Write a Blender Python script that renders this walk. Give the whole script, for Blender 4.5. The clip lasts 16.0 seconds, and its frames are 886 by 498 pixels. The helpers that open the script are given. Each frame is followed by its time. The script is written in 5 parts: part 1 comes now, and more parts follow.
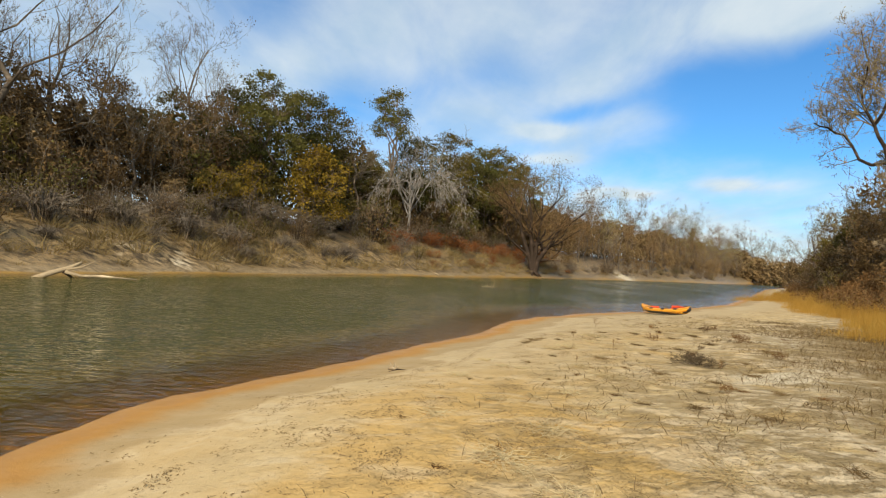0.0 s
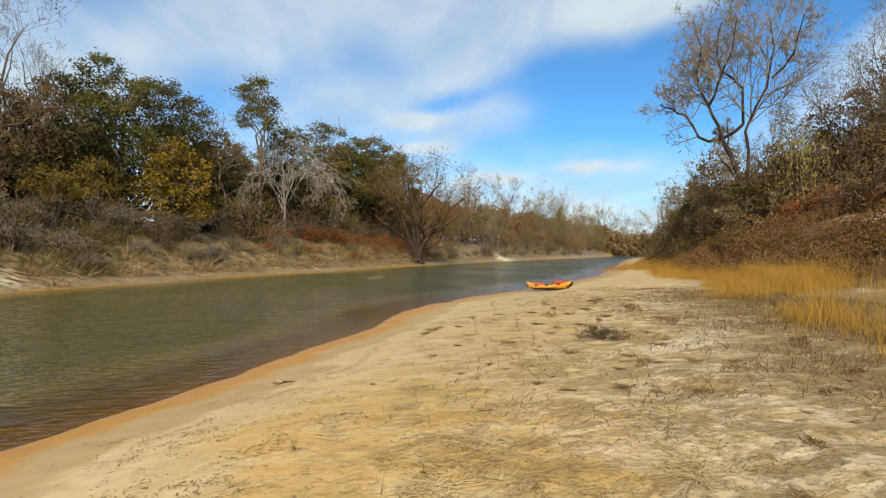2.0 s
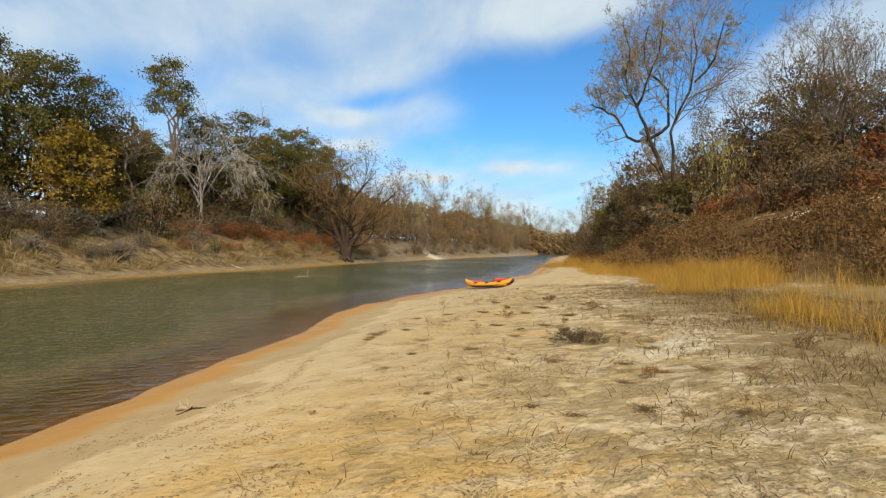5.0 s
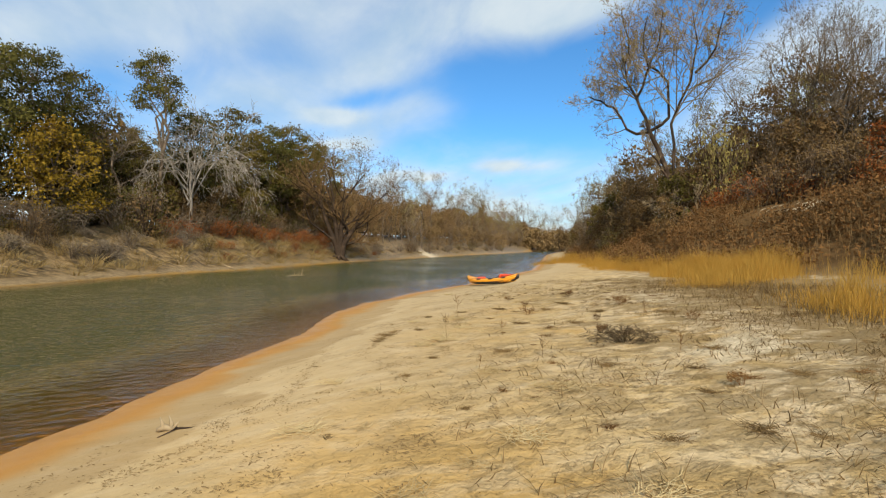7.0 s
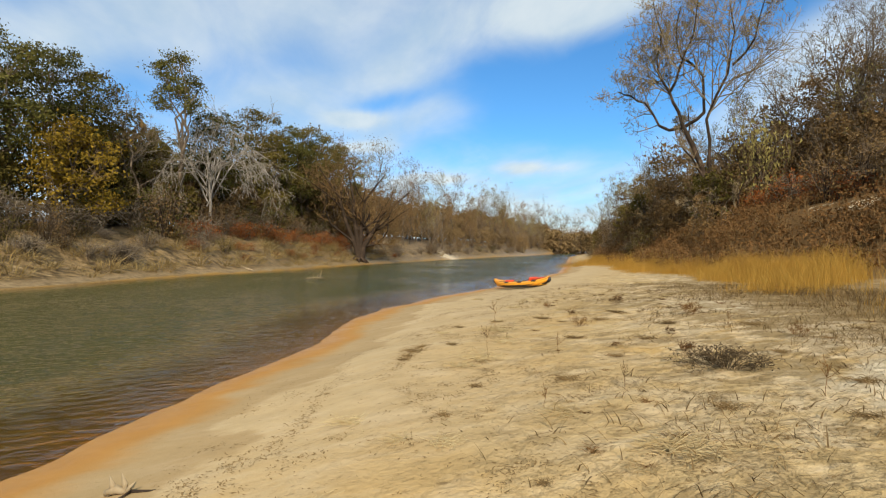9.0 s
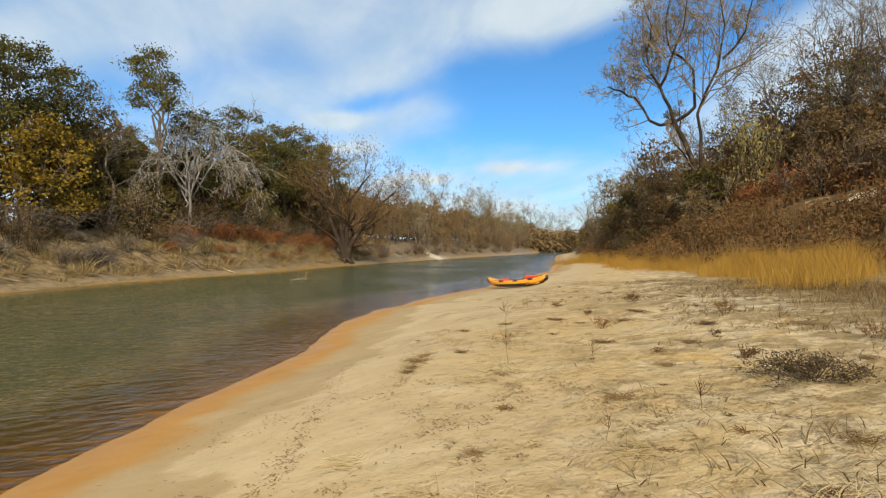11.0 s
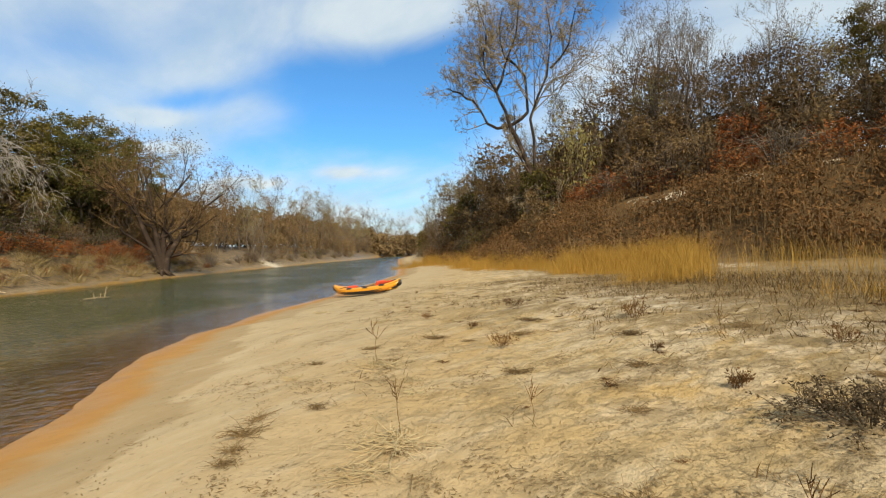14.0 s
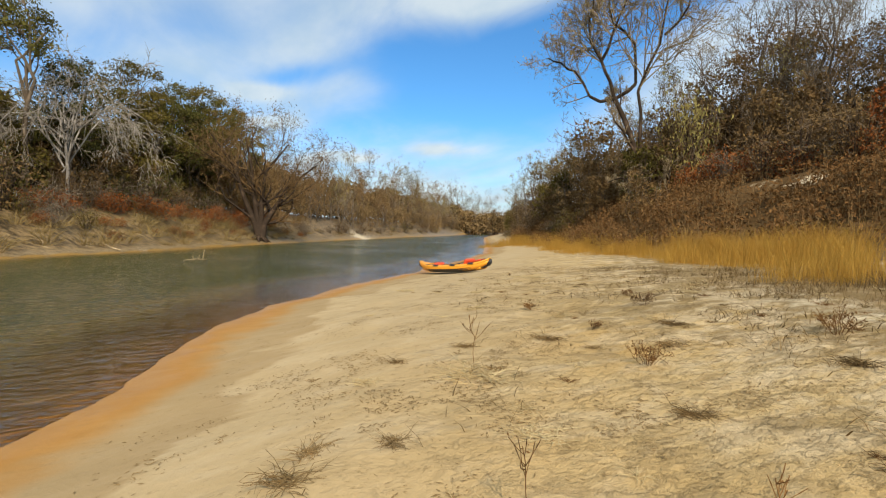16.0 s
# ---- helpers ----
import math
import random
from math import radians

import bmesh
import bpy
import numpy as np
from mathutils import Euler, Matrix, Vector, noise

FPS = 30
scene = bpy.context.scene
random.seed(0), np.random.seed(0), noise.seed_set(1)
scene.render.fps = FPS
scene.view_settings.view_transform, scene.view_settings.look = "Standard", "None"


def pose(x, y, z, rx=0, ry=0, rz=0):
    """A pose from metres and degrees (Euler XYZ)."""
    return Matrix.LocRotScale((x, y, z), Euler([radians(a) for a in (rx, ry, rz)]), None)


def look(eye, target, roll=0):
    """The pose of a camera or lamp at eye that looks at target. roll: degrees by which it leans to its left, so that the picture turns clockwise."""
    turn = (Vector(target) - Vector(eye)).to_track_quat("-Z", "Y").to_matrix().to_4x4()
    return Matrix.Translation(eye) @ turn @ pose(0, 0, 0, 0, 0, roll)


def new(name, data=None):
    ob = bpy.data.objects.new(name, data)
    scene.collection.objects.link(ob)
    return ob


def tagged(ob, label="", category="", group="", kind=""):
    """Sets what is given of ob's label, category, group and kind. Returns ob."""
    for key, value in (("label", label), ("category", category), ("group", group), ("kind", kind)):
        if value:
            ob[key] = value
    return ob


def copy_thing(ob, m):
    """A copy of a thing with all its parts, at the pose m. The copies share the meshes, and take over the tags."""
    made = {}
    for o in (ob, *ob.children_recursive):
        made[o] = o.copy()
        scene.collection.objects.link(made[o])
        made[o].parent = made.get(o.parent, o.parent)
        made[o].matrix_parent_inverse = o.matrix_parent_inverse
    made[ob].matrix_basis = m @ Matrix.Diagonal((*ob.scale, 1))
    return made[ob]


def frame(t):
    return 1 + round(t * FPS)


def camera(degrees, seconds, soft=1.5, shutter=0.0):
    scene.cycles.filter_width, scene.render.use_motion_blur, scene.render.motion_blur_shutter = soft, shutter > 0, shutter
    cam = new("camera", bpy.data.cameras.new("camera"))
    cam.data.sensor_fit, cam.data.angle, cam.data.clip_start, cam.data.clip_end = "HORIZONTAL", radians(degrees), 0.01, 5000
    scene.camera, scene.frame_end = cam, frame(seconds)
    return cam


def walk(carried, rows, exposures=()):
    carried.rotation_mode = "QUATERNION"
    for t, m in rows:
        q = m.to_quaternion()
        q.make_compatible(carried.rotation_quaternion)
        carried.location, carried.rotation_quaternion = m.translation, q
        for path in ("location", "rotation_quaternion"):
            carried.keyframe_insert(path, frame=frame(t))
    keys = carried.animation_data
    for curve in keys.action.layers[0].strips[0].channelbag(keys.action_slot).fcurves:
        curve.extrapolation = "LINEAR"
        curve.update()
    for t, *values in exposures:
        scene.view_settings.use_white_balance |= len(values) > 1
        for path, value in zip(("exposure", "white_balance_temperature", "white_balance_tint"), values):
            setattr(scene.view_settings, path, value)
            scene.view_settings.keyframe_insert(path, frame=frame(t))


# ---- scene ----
cam = camera(79.6, 16.0, soft=1.2)
PATH = [
    (0, (3.89, 2.757, 2.402), (3.842, 4.756, 2.422), 4.4),
    (0.5, (3.87, 3.044, 2.394), (4.138, 5.025, 2.428), 4.2),
    (1, (3.863, 3.323, 2.376), (4.124, 5.305, 2.418), 0.4),
    (1.5, (3.832, 3.592, 2.349), (4.091, 5.575, 2.396), -0.9),
    (2, (3.775, 3.853, 2.314), (4.169, 5.814, 2.318), 0.2),
    (2.5, (3.771, 4.115, 2.282), (4.188, 6.071, 2.288), -1.2),
    (3, (3.798, 4.385, 2.259), (4.273, 6.327, 2.213), -1.9),
    (3.5, (3.792, 4.661, 2.225), (4.47, 6.539, 2.109), -0.6),
    (4, (3.765, 4.959, 2.21), (4.535, 6.803, 2.139), 1.3),
    (4.5, (3.753, 5.25, 2.188), (4.444, 7.127, 2.178), 1.2),
    (4.7, (3.751, 5.366, 2.183), (4.414, 7.252, 2.187), 0.6),
    (6.8, (3.676, 6.566, 2.026), (4.338, 8.453, 1.987), -0.7),
    (7, (3.695, 6.713, 2.022), (4.377, 8.594, 2.016), -0.3),
    (7.5, (3.786, 7.149, 2.003), (4.467, 9.028, 2.065), -0.1),
    (8, (3.838, 7.555, 1.981), (4.577, 9.412, 2.057), 0.5),
    (8.5, (3.923, 7.949, 1.971), (4.589, 9.835, 1.988), 0.2),
    (8.7, (3.95, 8.096, 1.97), (4.561, 10.001, 1.976), -0.3),
    (10.8, (4.032, 9.335, 1.866), (4.691, 11.223, 1.85), -0.5),
    (11, (4.057, 9.469, 1.864), (4.721, 11.356, 1.868), -0.9),
    (11.5, (4.141, 9.847, 1.869), (4.798, 11.735, 1.916), -1.6),
    (12, (4.207, 10.253, 1.846), (4.909, 12.126, 1.879), -1.1),
    (12.5, (4.349, 10.624, 1.824), (5.102, 12.477, 1.847), -0.9),
    (13, (4.478, 10.981, 1.801), (5.345, 12.783, 1.775), -0.8),
    (13.5, (4.615, 11.353, 1.797), (5.67, 13.051, 1.757), -1.8),
    (14, (4.801, 11.694, 1.804), (5.992, 13.301, 1.808), -2.6),
    (14.5, (4.921, 12.041, 1.782), (6.218, 13.562, 1.839), -1.3),
    (15, (5.08, 12.392, 1.774), (6.305, 13.973, 1.819), -0.8),
    (15.5, (5.268, 12.761, 1.77), (6.312, 14.466, 1.733), -0.4),
    (16, (5.438, 13.158, 1.755), (6.357, 14.933, 1.685), 0.2),
]
walk(cam, [(t, look(eye, target, roll)) for t, eye, target, roll in PATH], exposures=((0, -0.05, 7000, 10), (16, -0.05, 7000, 10)))

# ---- world, sun ----
SUN_AZ, SUN_EL = -166.0, 38.0


def aim(az, el):
    """Unit vector: az degrees clockwise from +y, el degrees above the horizon."""
    a, e = radians(az), radians(el)
    return Vector((math.sin(a) * math.cos(e), math.cos(a) * math.cos(e), math.sin(e)))


def node(nt, kind, **ins):
    """A node; keyword names are input names (underscores for spaces) or _n for the n-th input; at_ sets an attribute-free value."""
    n = nt.nodes.new(kind)
    for key, value in ins.items():
        sock = n.inputs[int(key[1:])] if key[0] == "_" and key[1:].isdigit() else n.inputs[key.replace("_", " ")]
        if isinstance(value, bpy.types.NodeSocket):
            nt.links.new(value, sock)
        else:
            sock.default_value = value
    return n


def calc(nt, op, a, b=0.0, c=0.0, clamp=False):
    n = nt.nodes.new("ShaderNodeMath")
    n.operation, n.use_clamp = op, clamp
    for sock, value in zip(n.inputs, (a, b, c)):
        if isinstance(value, bpy.types.NodeSocket):
            nt.links.new(value, sock)
        else:
            sock.default_value = value
    return n.outputs[0]


def ramp(nt, fac, lo, hi, smooth=True):
    n = nt.nodes.new("ShaderNodeMapRange")
    n.interpolation_type = "SMOOTHSTEP" if smooth else "LINEAR"
    nt.links.new(fac, n.inputs[0])
    n.inputs[1].default_value, n.inputs[2].default_value = lo, hi
    return n.outputs[0]


def mix(nt, fac, a, b, mode="MIX"):
    n = nt.nodes.new("ShaderNodeMix")
    n.data_type, n.blend_type = "RGBA", mode
    for sock, value in ((n.inputs[0], fac), (n.inputs[6], a), (n.inputs[7], b)):
        if isinstance(value, bpy.types.NodeSocket):
            nt.links.new(value, sock)
        else:
            sock.default_value = value if not isinstance(value, tuple) or len(value) == 4 else (*value, 1)
    return n.outputs[2]


def noise_tex(nt, vec, scale, detail=4.0, rough=0.55, distort=0.0):
    n = node(nt, "ShaderNodeTexNoise", Scale=scale, Detail=detail, Roughness=rough, Distortion=distort)
    if vec is not None:
        nt.links.new(vec, n.inputs["Vector"])
    return n.outputs["Fac"]


def scaled(nt, vec, x, y, z, turn=0.0):
    n = node(nt, "ShaderNodeMapping", Vector=vec)
    n.inputs["Scale"].default_value = (x, y, z)
    n.inputs["Rotation"].default_value = (0, 0, radians(turn))
    return n.outputs[0]


def build_world():
    w = bpy.data.worlds.new("sky")
    scene.world = w
    w.use_nodes = True
    nt = w.node_tree
    nt.nodes.clear()
    sky = nt.nodes.new("ShaderNodeTexSky")
    sky.sky_type, sky.sun_disc = "NISHITA", False
    sky.sun_elevation, sky.sun_rotation = radians(SUN_EL), radians(SUN_AZ)
    sky.air_density, sky.dust_density, sky.ozone_density = 1.0, 0.4, 3.0
    blue = mix(nt, 1.0, sky.outputs[0], (0.58, 1.26, 1.75), "MULTIPLY")
    way = nt.nodes.new("ShaderNodeTexCoord").outputs["Generated"]
    sep = node(nt, "ShaderNodeSeparateXYZ", Vector=way)
    up = calc(nt, "MAXIMUM", sep.outputs[2], 0.0)
    # a flat sheet of cloud seen in perspective
    lift = calc(nt, "ADD", up, 0.18)
    flat = node(nt, "ShaderNodeCombineXYZ", X=calc(nt, "DIVIDE", sep.outputs[0], lift), Y=calc(nt, "DIVIDE", sep.outputs[1], lift), Z=0.0).outputs[0]
    veil = noise_tex(nt, scaled(nt, flat, 0.8, 0.6, 1, -35), 1.0, 8.0, 0.48, 0.3)
    wisps = noise_tex(nt, scaled(nt, flat, 1.3, 0.8, 1, -50), 2.2, 9.0, 0.58, 0.5)
    cover = calc(nt, "ADD", calc(nt, "MULTIPLY", veil, 1.1), calc(nt, "MULTIPLY", wisps, 0.55))
    cover = calc(nt, "SUBTRACT", cover, 0.24)
    # gaps of open blue in the sheet
    for az, el, wide, tall, deep in ((31, 15.8, 0.15, 0.055, 0.62), (23, 18.5, 0.10, 0.045, 0.45), (39, 13, 0.12, 0.06, 0.5), (47, 21.5, 0.11, 0.045, 0.55), (38, 16.5, 0.14, 0.055, 0.45),
                                     (20, 10, 0.22, 0.05, 0.14), (12, 15.5, 0.07, 0.015, 0.42), (-22, 22, 0.09, 0.06, 0.3), (1, 19, 0.10, 0.03, 0.2), (58, 27, 0.22, 0.12, 0.28), (-12, 15, 0.10, 0.05, 0.25)):
        c = aim(az, el)
        along = Vector((math.cos(radians(az)), -math.sin(radians(az)), 0))
        dx = node(nt, "ShaderNodeVectorMath", _0=way, _1=along)
        dx.operation = "DOT_PRODUCT"
        u = calc(nt, "DIVIDE", calc(nt, "SUBTRACT", dx.outputs["Value"], along.dot(c)), wide)
        v = calc(nt, "DIVIDE", calc(nt, "SUBTRACT", calc(nt, "ADD", sep.outputs[2], calc(nt, "MULTIPLY", dx.outputs["Value"], -0.25)), c.z), tall)
        r2 = calc(nt, "ADD", calc(nt, "MULTIPLY", u, u), calc(nt, "MULTIPLY", v, v))
        hole = calc(nt, "MULTIPLY", calc(nt, "EXPONENT", calc(nt, "MULTIPLY", r2, -0.7)), deep)
        cover = calc(nt, "SUBTRACT", cover, hole)
    # small heaped clouds
    for az, el, wide, tall in ((8.5, 13.7, 0.045, 0.012), (9, 10.8, 0.05, 0.009), (16.5, 7.6, 0.055, 0.008), (13.0, 7.0, 0.02, 0.008), (27, 8.6, 0.05, 0.010), (31, 23.5, 0.13, 0.035)):
        c = aim(az, el)
        along = Vector((math.cos(radians(az)), -math.sin(radians(az)), 0))
        dx = node(nt, "ShaderNodeVectorMath", _0=way, _1=along)
        dx.operation = "DOT_PRODUCT"
        u = calc(nt, "DIVIDE", calc(nt, "SUBTRACT", dx.outputs["Value"], along.dot(c)), wide)
        v = calc(nt, "DIVIDE", calc(nt, "SUBTRACT", sep.outputs[2], c.z), tall)
        r2 = calc(nt, "ADD", calc(nt, "MULTIPLY", u, u), calc(nt, "MULTIPLY", v, v))
        puff = calc(nt, "EXPONENT", calc(nt, "MULTIPLY", r2, -0.8))
        puff = calc(nt, "MULTIPLY", puff, calc(nt, "ADD", calc(nt, "MULTIPLY", wisps, 1.6), -0.25))
        cover = calc(nt, "ADD", cover, puff)
    haze = calc(nt, "MULTIPLY", ramp(nt, up, 0.22, 0.02), 0.22)
    fac = calc(nt, "ADD", calc(nt, "MULTIPLY", ramp(nt, cover, 0.02, 0.85), 0.88), haze, clamp=True)
    shade = noise_tex(nt, scaled(nt, flat, 1.5, 0.8, 1, -35), 2.2, 5.0)
    cloud = mix(nt, ramp(nt, shade, 0.3, 0.7), (5.4, 7.0, 8.4), (7.5, 8.6, 9.3))
    colour = mix(nt, fac, blue, cloud)
    bg = node(nt, "ShaderNodeBackground", Color=colour, Strength=0.105)
    out = node(nt, "ShaderNodeOutputWorld", Surface=bg.outputs[0])


build_world()
sun = new("sun", bpy.data.lights.new("sun", "SUN"))
sun.data.energy, sun.data.angle, sun.data.color = 5.0, radians(0.8), (1.0, 0.93, 0.82)
sun.matrix_world = look(aim(SUN_AZ, SUN_EL) * 100, (0, 0, 0))


# ---- the lie of the land ----
NEAR = np.array([(-6, -120), (-3, -30), (-1.6, -8), (-1.0, 3), (-0.7, 8.2), (-0.4, 10.7), (0.4, 12.2), (1.5, 14.3), (2.2, 17), (3.2, 19.8), (4.6, 22.8), (6.8, 26.4),
                 (9.6, 29.5), (14.3, 33.4), (20.5, 40), (26.3, 47.2), (33.4, 58.3), (38, 65.7), (72, 121), (98, 158), (170, 262), (300, 420)], float)
FAR = np.array([(-90, -120), (-42, -20), (-24, 12), (-17, 26.9), (-14.6, 31.7), (-10.7, 39.8), (-7, 47.6), (-3, 54.2), (1.2, 58.8), (8, 70), (17.8, 85.5), (34, 106), (57, 136),
                (78, 158), (124, 222), (240, 385)], float)
FOOT = np.array([(14, -120), (17, -40), (20, -10), (23, 6), (25.5, 16), (26, 25), (28, 34), (33, 46), (44, 66), (80, 126), (106, 163), (176, 262), (306, 420)], float)


def side(line, x, y):
    """Distance to a polyline, positive on its right."""
    best, sign = np.full(x.shape, 1e9), np.ones(x.shape)
    for (ax, ay), (bx, by) in zip(line[:-1], line[1:]):
        dx, dy = bx - ax, by - ay
        t = np.clip(((x - ax) * dx + (y - ay) * dy) / (dx * dx + dy * dy), 0, 1)
        d = np.hypot(x - ax - t * dx, y - ay - t * dy)
        cross = dy * (x - ax) - dx * (y - ay)
        closer = d < best
        best, sign = np.where(closer, d, best), np.where(closer, np.where(cross > 0, 1, -1), sign)
    return best * sign


def lattice(ix, iy, seed):
    h = np.sin(ix * 127.1 + iy * 311.7 + seed * 74.7) * 43758.5453
    return h - np.floor(h)


def bumps(x, y, size, seed=0):
    """Smooth value noise, 0 to 1."""
    u, v = x / size, y / size
    iu, iv = np.floor(u), np.floor(v)
    fu, fv = u - iu, v - iv
    fu, fv = fu * fu * (3 - 2 * fu), fv * fv * (3 - 2 * fv)
    a, b = lattice(iu, iv, seed), lattice(iu + 1, iv, seed)
    c, d = lattice(iu, iv + 1, seed), lattice(iu + 1, iv + 1, seed)
    return (a * (1 - fu) + b * fu) * (1 - fv) + (c * (1 - fu) + d * fu) * fv


def land(x, y):
    """Height of the ground, and the distances to the near shore, the far shore and the foot of the hill."""
    x, y = np.asarray(x, float), np.asarray(y, float)
    near = side(NEAR, x, y) + (bumps(x, y, 2.3, 3) - 0.5) * 0.5 + (bumps(x, y, 0.7, 4) - 0.5) * 0.16 - np.interp(y, (7, 12, 15, 17.5, 20, 23, 30, 36), (0.0, 0.5, 0.7, 1.2, 1.55, 1.3, 0.45, 0.0))
    far = -side(FAR, x, y) + (bumps(x, y, 4.0, 5) - 0.5) * 1.4
    hill = side(FOOT, x, y) + (bumps(x, y, 6.0, 6) - 0.5) * 2.0
    flat = np.interp(y, (18, 30), (1.0, 0.62))
    beach = np.interp(near, (0, 1.0, 1.8, 3.3, 5, 8, 12, 30), (0, 0.08, 0.2, 0.48, 0.61, 0.84, 0.9, 1.0)) * flat
    rise = np.interp(hill, (0, 2, 5.3, 8, 20, 50, 120), (0, 0.6, 3.1, 4.1, 6.0, 8.5, 12))
    bank = np.interp(far, (0, 0.8, 2.5, 4.5, 7, 10, 20, 60, 150), (0, 0.3, 0.75, 1.9, 3.2, 4.1, 5, 7, 10))
    bed = -np.interp(np.minimum(-near, -far), (0, 1, 2.5, 6, 12), (0, 0.05, 0.17, 0.7, 1.4))
    z = np.where(near > 0, beach + rise, np.where(far > 0, bank, bed))
    relief = 0.045 * (bumps(x, y, 0.9, 7) - 0.5) + 0.034 * (bumps(x, y, 0.36, 8) - 0.5) + 0.012 * (bumps(x, y, 0.17, 9) - 0.5)
    z = z + relief * np.interp(near, (-0.5, 0.4, 2.5, 6), (0.0, 0.15, 0.6, 1.3))
    z = z + 0.7 * (bumps(x, y, 1.7, 10) - 0.45) * np.clip(far / 4, 0, 1) + 0.5 * (bumps(x, y, 2.2, 11) - 0.5) * np.clip(hill / 4, 0, 1)
    # an old waterline, worn as a small step along the shore
    z = z + 0.035 * np.exp(-((near - 2.0 + 0.12 * (y - 9)) / 0.12) ** 2) * np.clip((13 - y) / 3, 0, 1)
    return z, near, far, hill


def gz(x, y):
    return float(land(np.array([x]), np.array([y]))[0][0])


# ---- materials ----
def material(name):
    m = bpy.data.materials.new(name)
    m.use_nodes = True
    nt = m.node_tree
    nt.nodes.clear()
    return m, nt


def finish(nt, colour, rough=0.85, bump=None, strength=0.3, depth=0.02, **more):
    b = node(nt, "ShaderNodeBsdfPrincipled", Base_Color=colour if isinstance(colour, bpy.types.NodeSocket) else (*colour, 1), Roughness=rough, **more)
    if bump is not None:
        k = node(nt, "ShaderNodeBump", Height=bump, Strength=strength, Distance=depth)
        nt.links.new(k.outputs[0], b.inputs["Normal"])
    node(nt, "ShaderNodeOutputMaterial", Surface=b.outputs[0])
    return b


def place(nt):
    return node(nt, "ShaderNodeNewGeometry").outputs["Position"]


def attribute(nt, name):
    n = nt.nodes.new("ShaderNodeAttribute")
    n.attribute_name = name
    return n.outputs["Fac"]


def ground_material():
    m, nt = material("sand_and_soil")
    p = place(nt)
    shore, far, hill, bare = attribute(nt, "shore"), attribute(nt, "far"), attribute(nt, "hill"), attribute(nt, "bare")
    big = noise_tex(nt, p, 0.35, 5)
    mid = noise_tex(nt, scaled(nt, p, 0.8, 1.6, 1, 25), 1.6, 7, 0.62, 0.4)
    fine = noise_tex(nt, p, 14, 6, 0.65)
    grit = noise_tex(nt, p, 90, 3, 0.6)
    streak = noise_tex(nt, scaled(nt, p, 1.2, 2.2, 3, 20), 2.0, 8, 0.66, 0.5)
    patch = noise_tex(nt, scaled(nt, p, 0.8, 1.3, 1, 40), 0.9, 4, 0.55, 0.6)
    tan = mix(nt, fine, (0.49, 0.325, 0.138), (0.65, 0.465, 0.22))
    pale = mix(nt, fine, (0.61, 0.465, 0.275), (0.79, 0.635, 0.425))
    ochre = mix(nt, fine, (0.52, 0.30, 0.085), (0.63, 0.40, 0.14))
    warm, damp = attribute(nt, "warm"), attribute(nt, "damp")
    col = mix(nt, calc(nt, "MULTIPLY", ramp(nt, big, 0.40, 0.6), warm), tan, ochre)
    sideways = ramp(nt, shore, 4.0, 9.5)
    crust = calc(nt, "MULTIPLY", ramp(nt, calc(nt, "ADD", mid, calc(nt, "MULTIPLY", sideways, 0.16)), 0.46, 0.66), calc(nt, "ADD", calc(nt, "MULTIPLY", sideways, 0.6), 0.35))
    col = mix(nt, crust, col, pale)
    # grey-brown rotted straw and silt, thicker away from the river
    rot = ramp(nt, calc(nt, "ADD", calc(nt, "MULTIPLY", calc(nt, "ADD", streak, patch), 0.5), calc(nt, "MULTIPLY", sideways, 0.055)), 0.50, 0.575)
    rot = calc(nt, "MULTIPLY", rot, calc(nt, "ADD", calc(nt, "MULTIPLY", ramp(nt, shore, 3.0, 8.5), 0.60), 0.18))
    col = mix(nt, rot, col, mix(nt, streak, (0.17, 0.11, 0.042), (0.36, 0.25, 0.11)))
    # firm grey silt between the dry sand and the wet edge
    silt = calc(nt, "MULTIPLY", ramp(nt, calc(nt, "ADD", shore, calc(nt, "MULTIPLY", patch, 3.0)), 8.6, 4.6), calc(nt, "SUBTRACT", 0.82, calc(nt, "MULTIPLY", warm, 0.5)))
    col = mix(nt, silt, col, mix(nt, mid, (0.37, 0.27, 0.145), (0.51, 0.39, 0.235)))
    # soft stains where weed has rotted into the silt
    stain = calc(nt, "MULTIPLY", ramp(nt, noise_tex(nt, scaled(nt, p, 1.0, 1.7, 1, 15), 1.9, 5, 0.6, 0.8), 0.53, 0.62), calc(nt, "MULTIPLY", ramp(nt, shore, 2.2, 5.0), 0.42))
    col = mix(nt, stain, col, (0.24, 0.165, 0.075))
    # rust-coloured wet edge
    edge = calc(nt, "ADD", shore, calc(nt, "MULTIPLY", calc(nt, "SUBTRACT", patch, 0.5), 1.1))
    soaked = ramp(nt, calc(nt, "ADD", calc(nt, "SUBTRACT", edge, damp), calc(nt, "MULTIPLY", mid, 0.7)), 2.1, 1.8)
    col = mix(nt, calc(nt, "MULTIPLY", soaked, 0.42), col, mix(nt, mid, (0.20, 0.115, 0.04), (0.31, 0.19, 0.075)))
    wet = ramp(nt, edge, 1.05, 0.4)
    col = mix(nt, wet, col, mix(nt, mid, (0.34, 0.155, 0.034), (0.47, 0.24, 0.066)))
    col = mix(nt, ramp(nt, shore, 0.1, -0.8), col, mix(nt, mid, (0.25, 0.135, 0.028), (0.40, 0.23, 0.055)))
    # trampled brown stubble before the tall grass
    worn = calc(nt, "MULTIPLY", ramp(nt, calc(nt, "ADD", shore, calc(nt, "MULTIPLY", mid, 5.0)), 10.0, 13.5), 0.75)
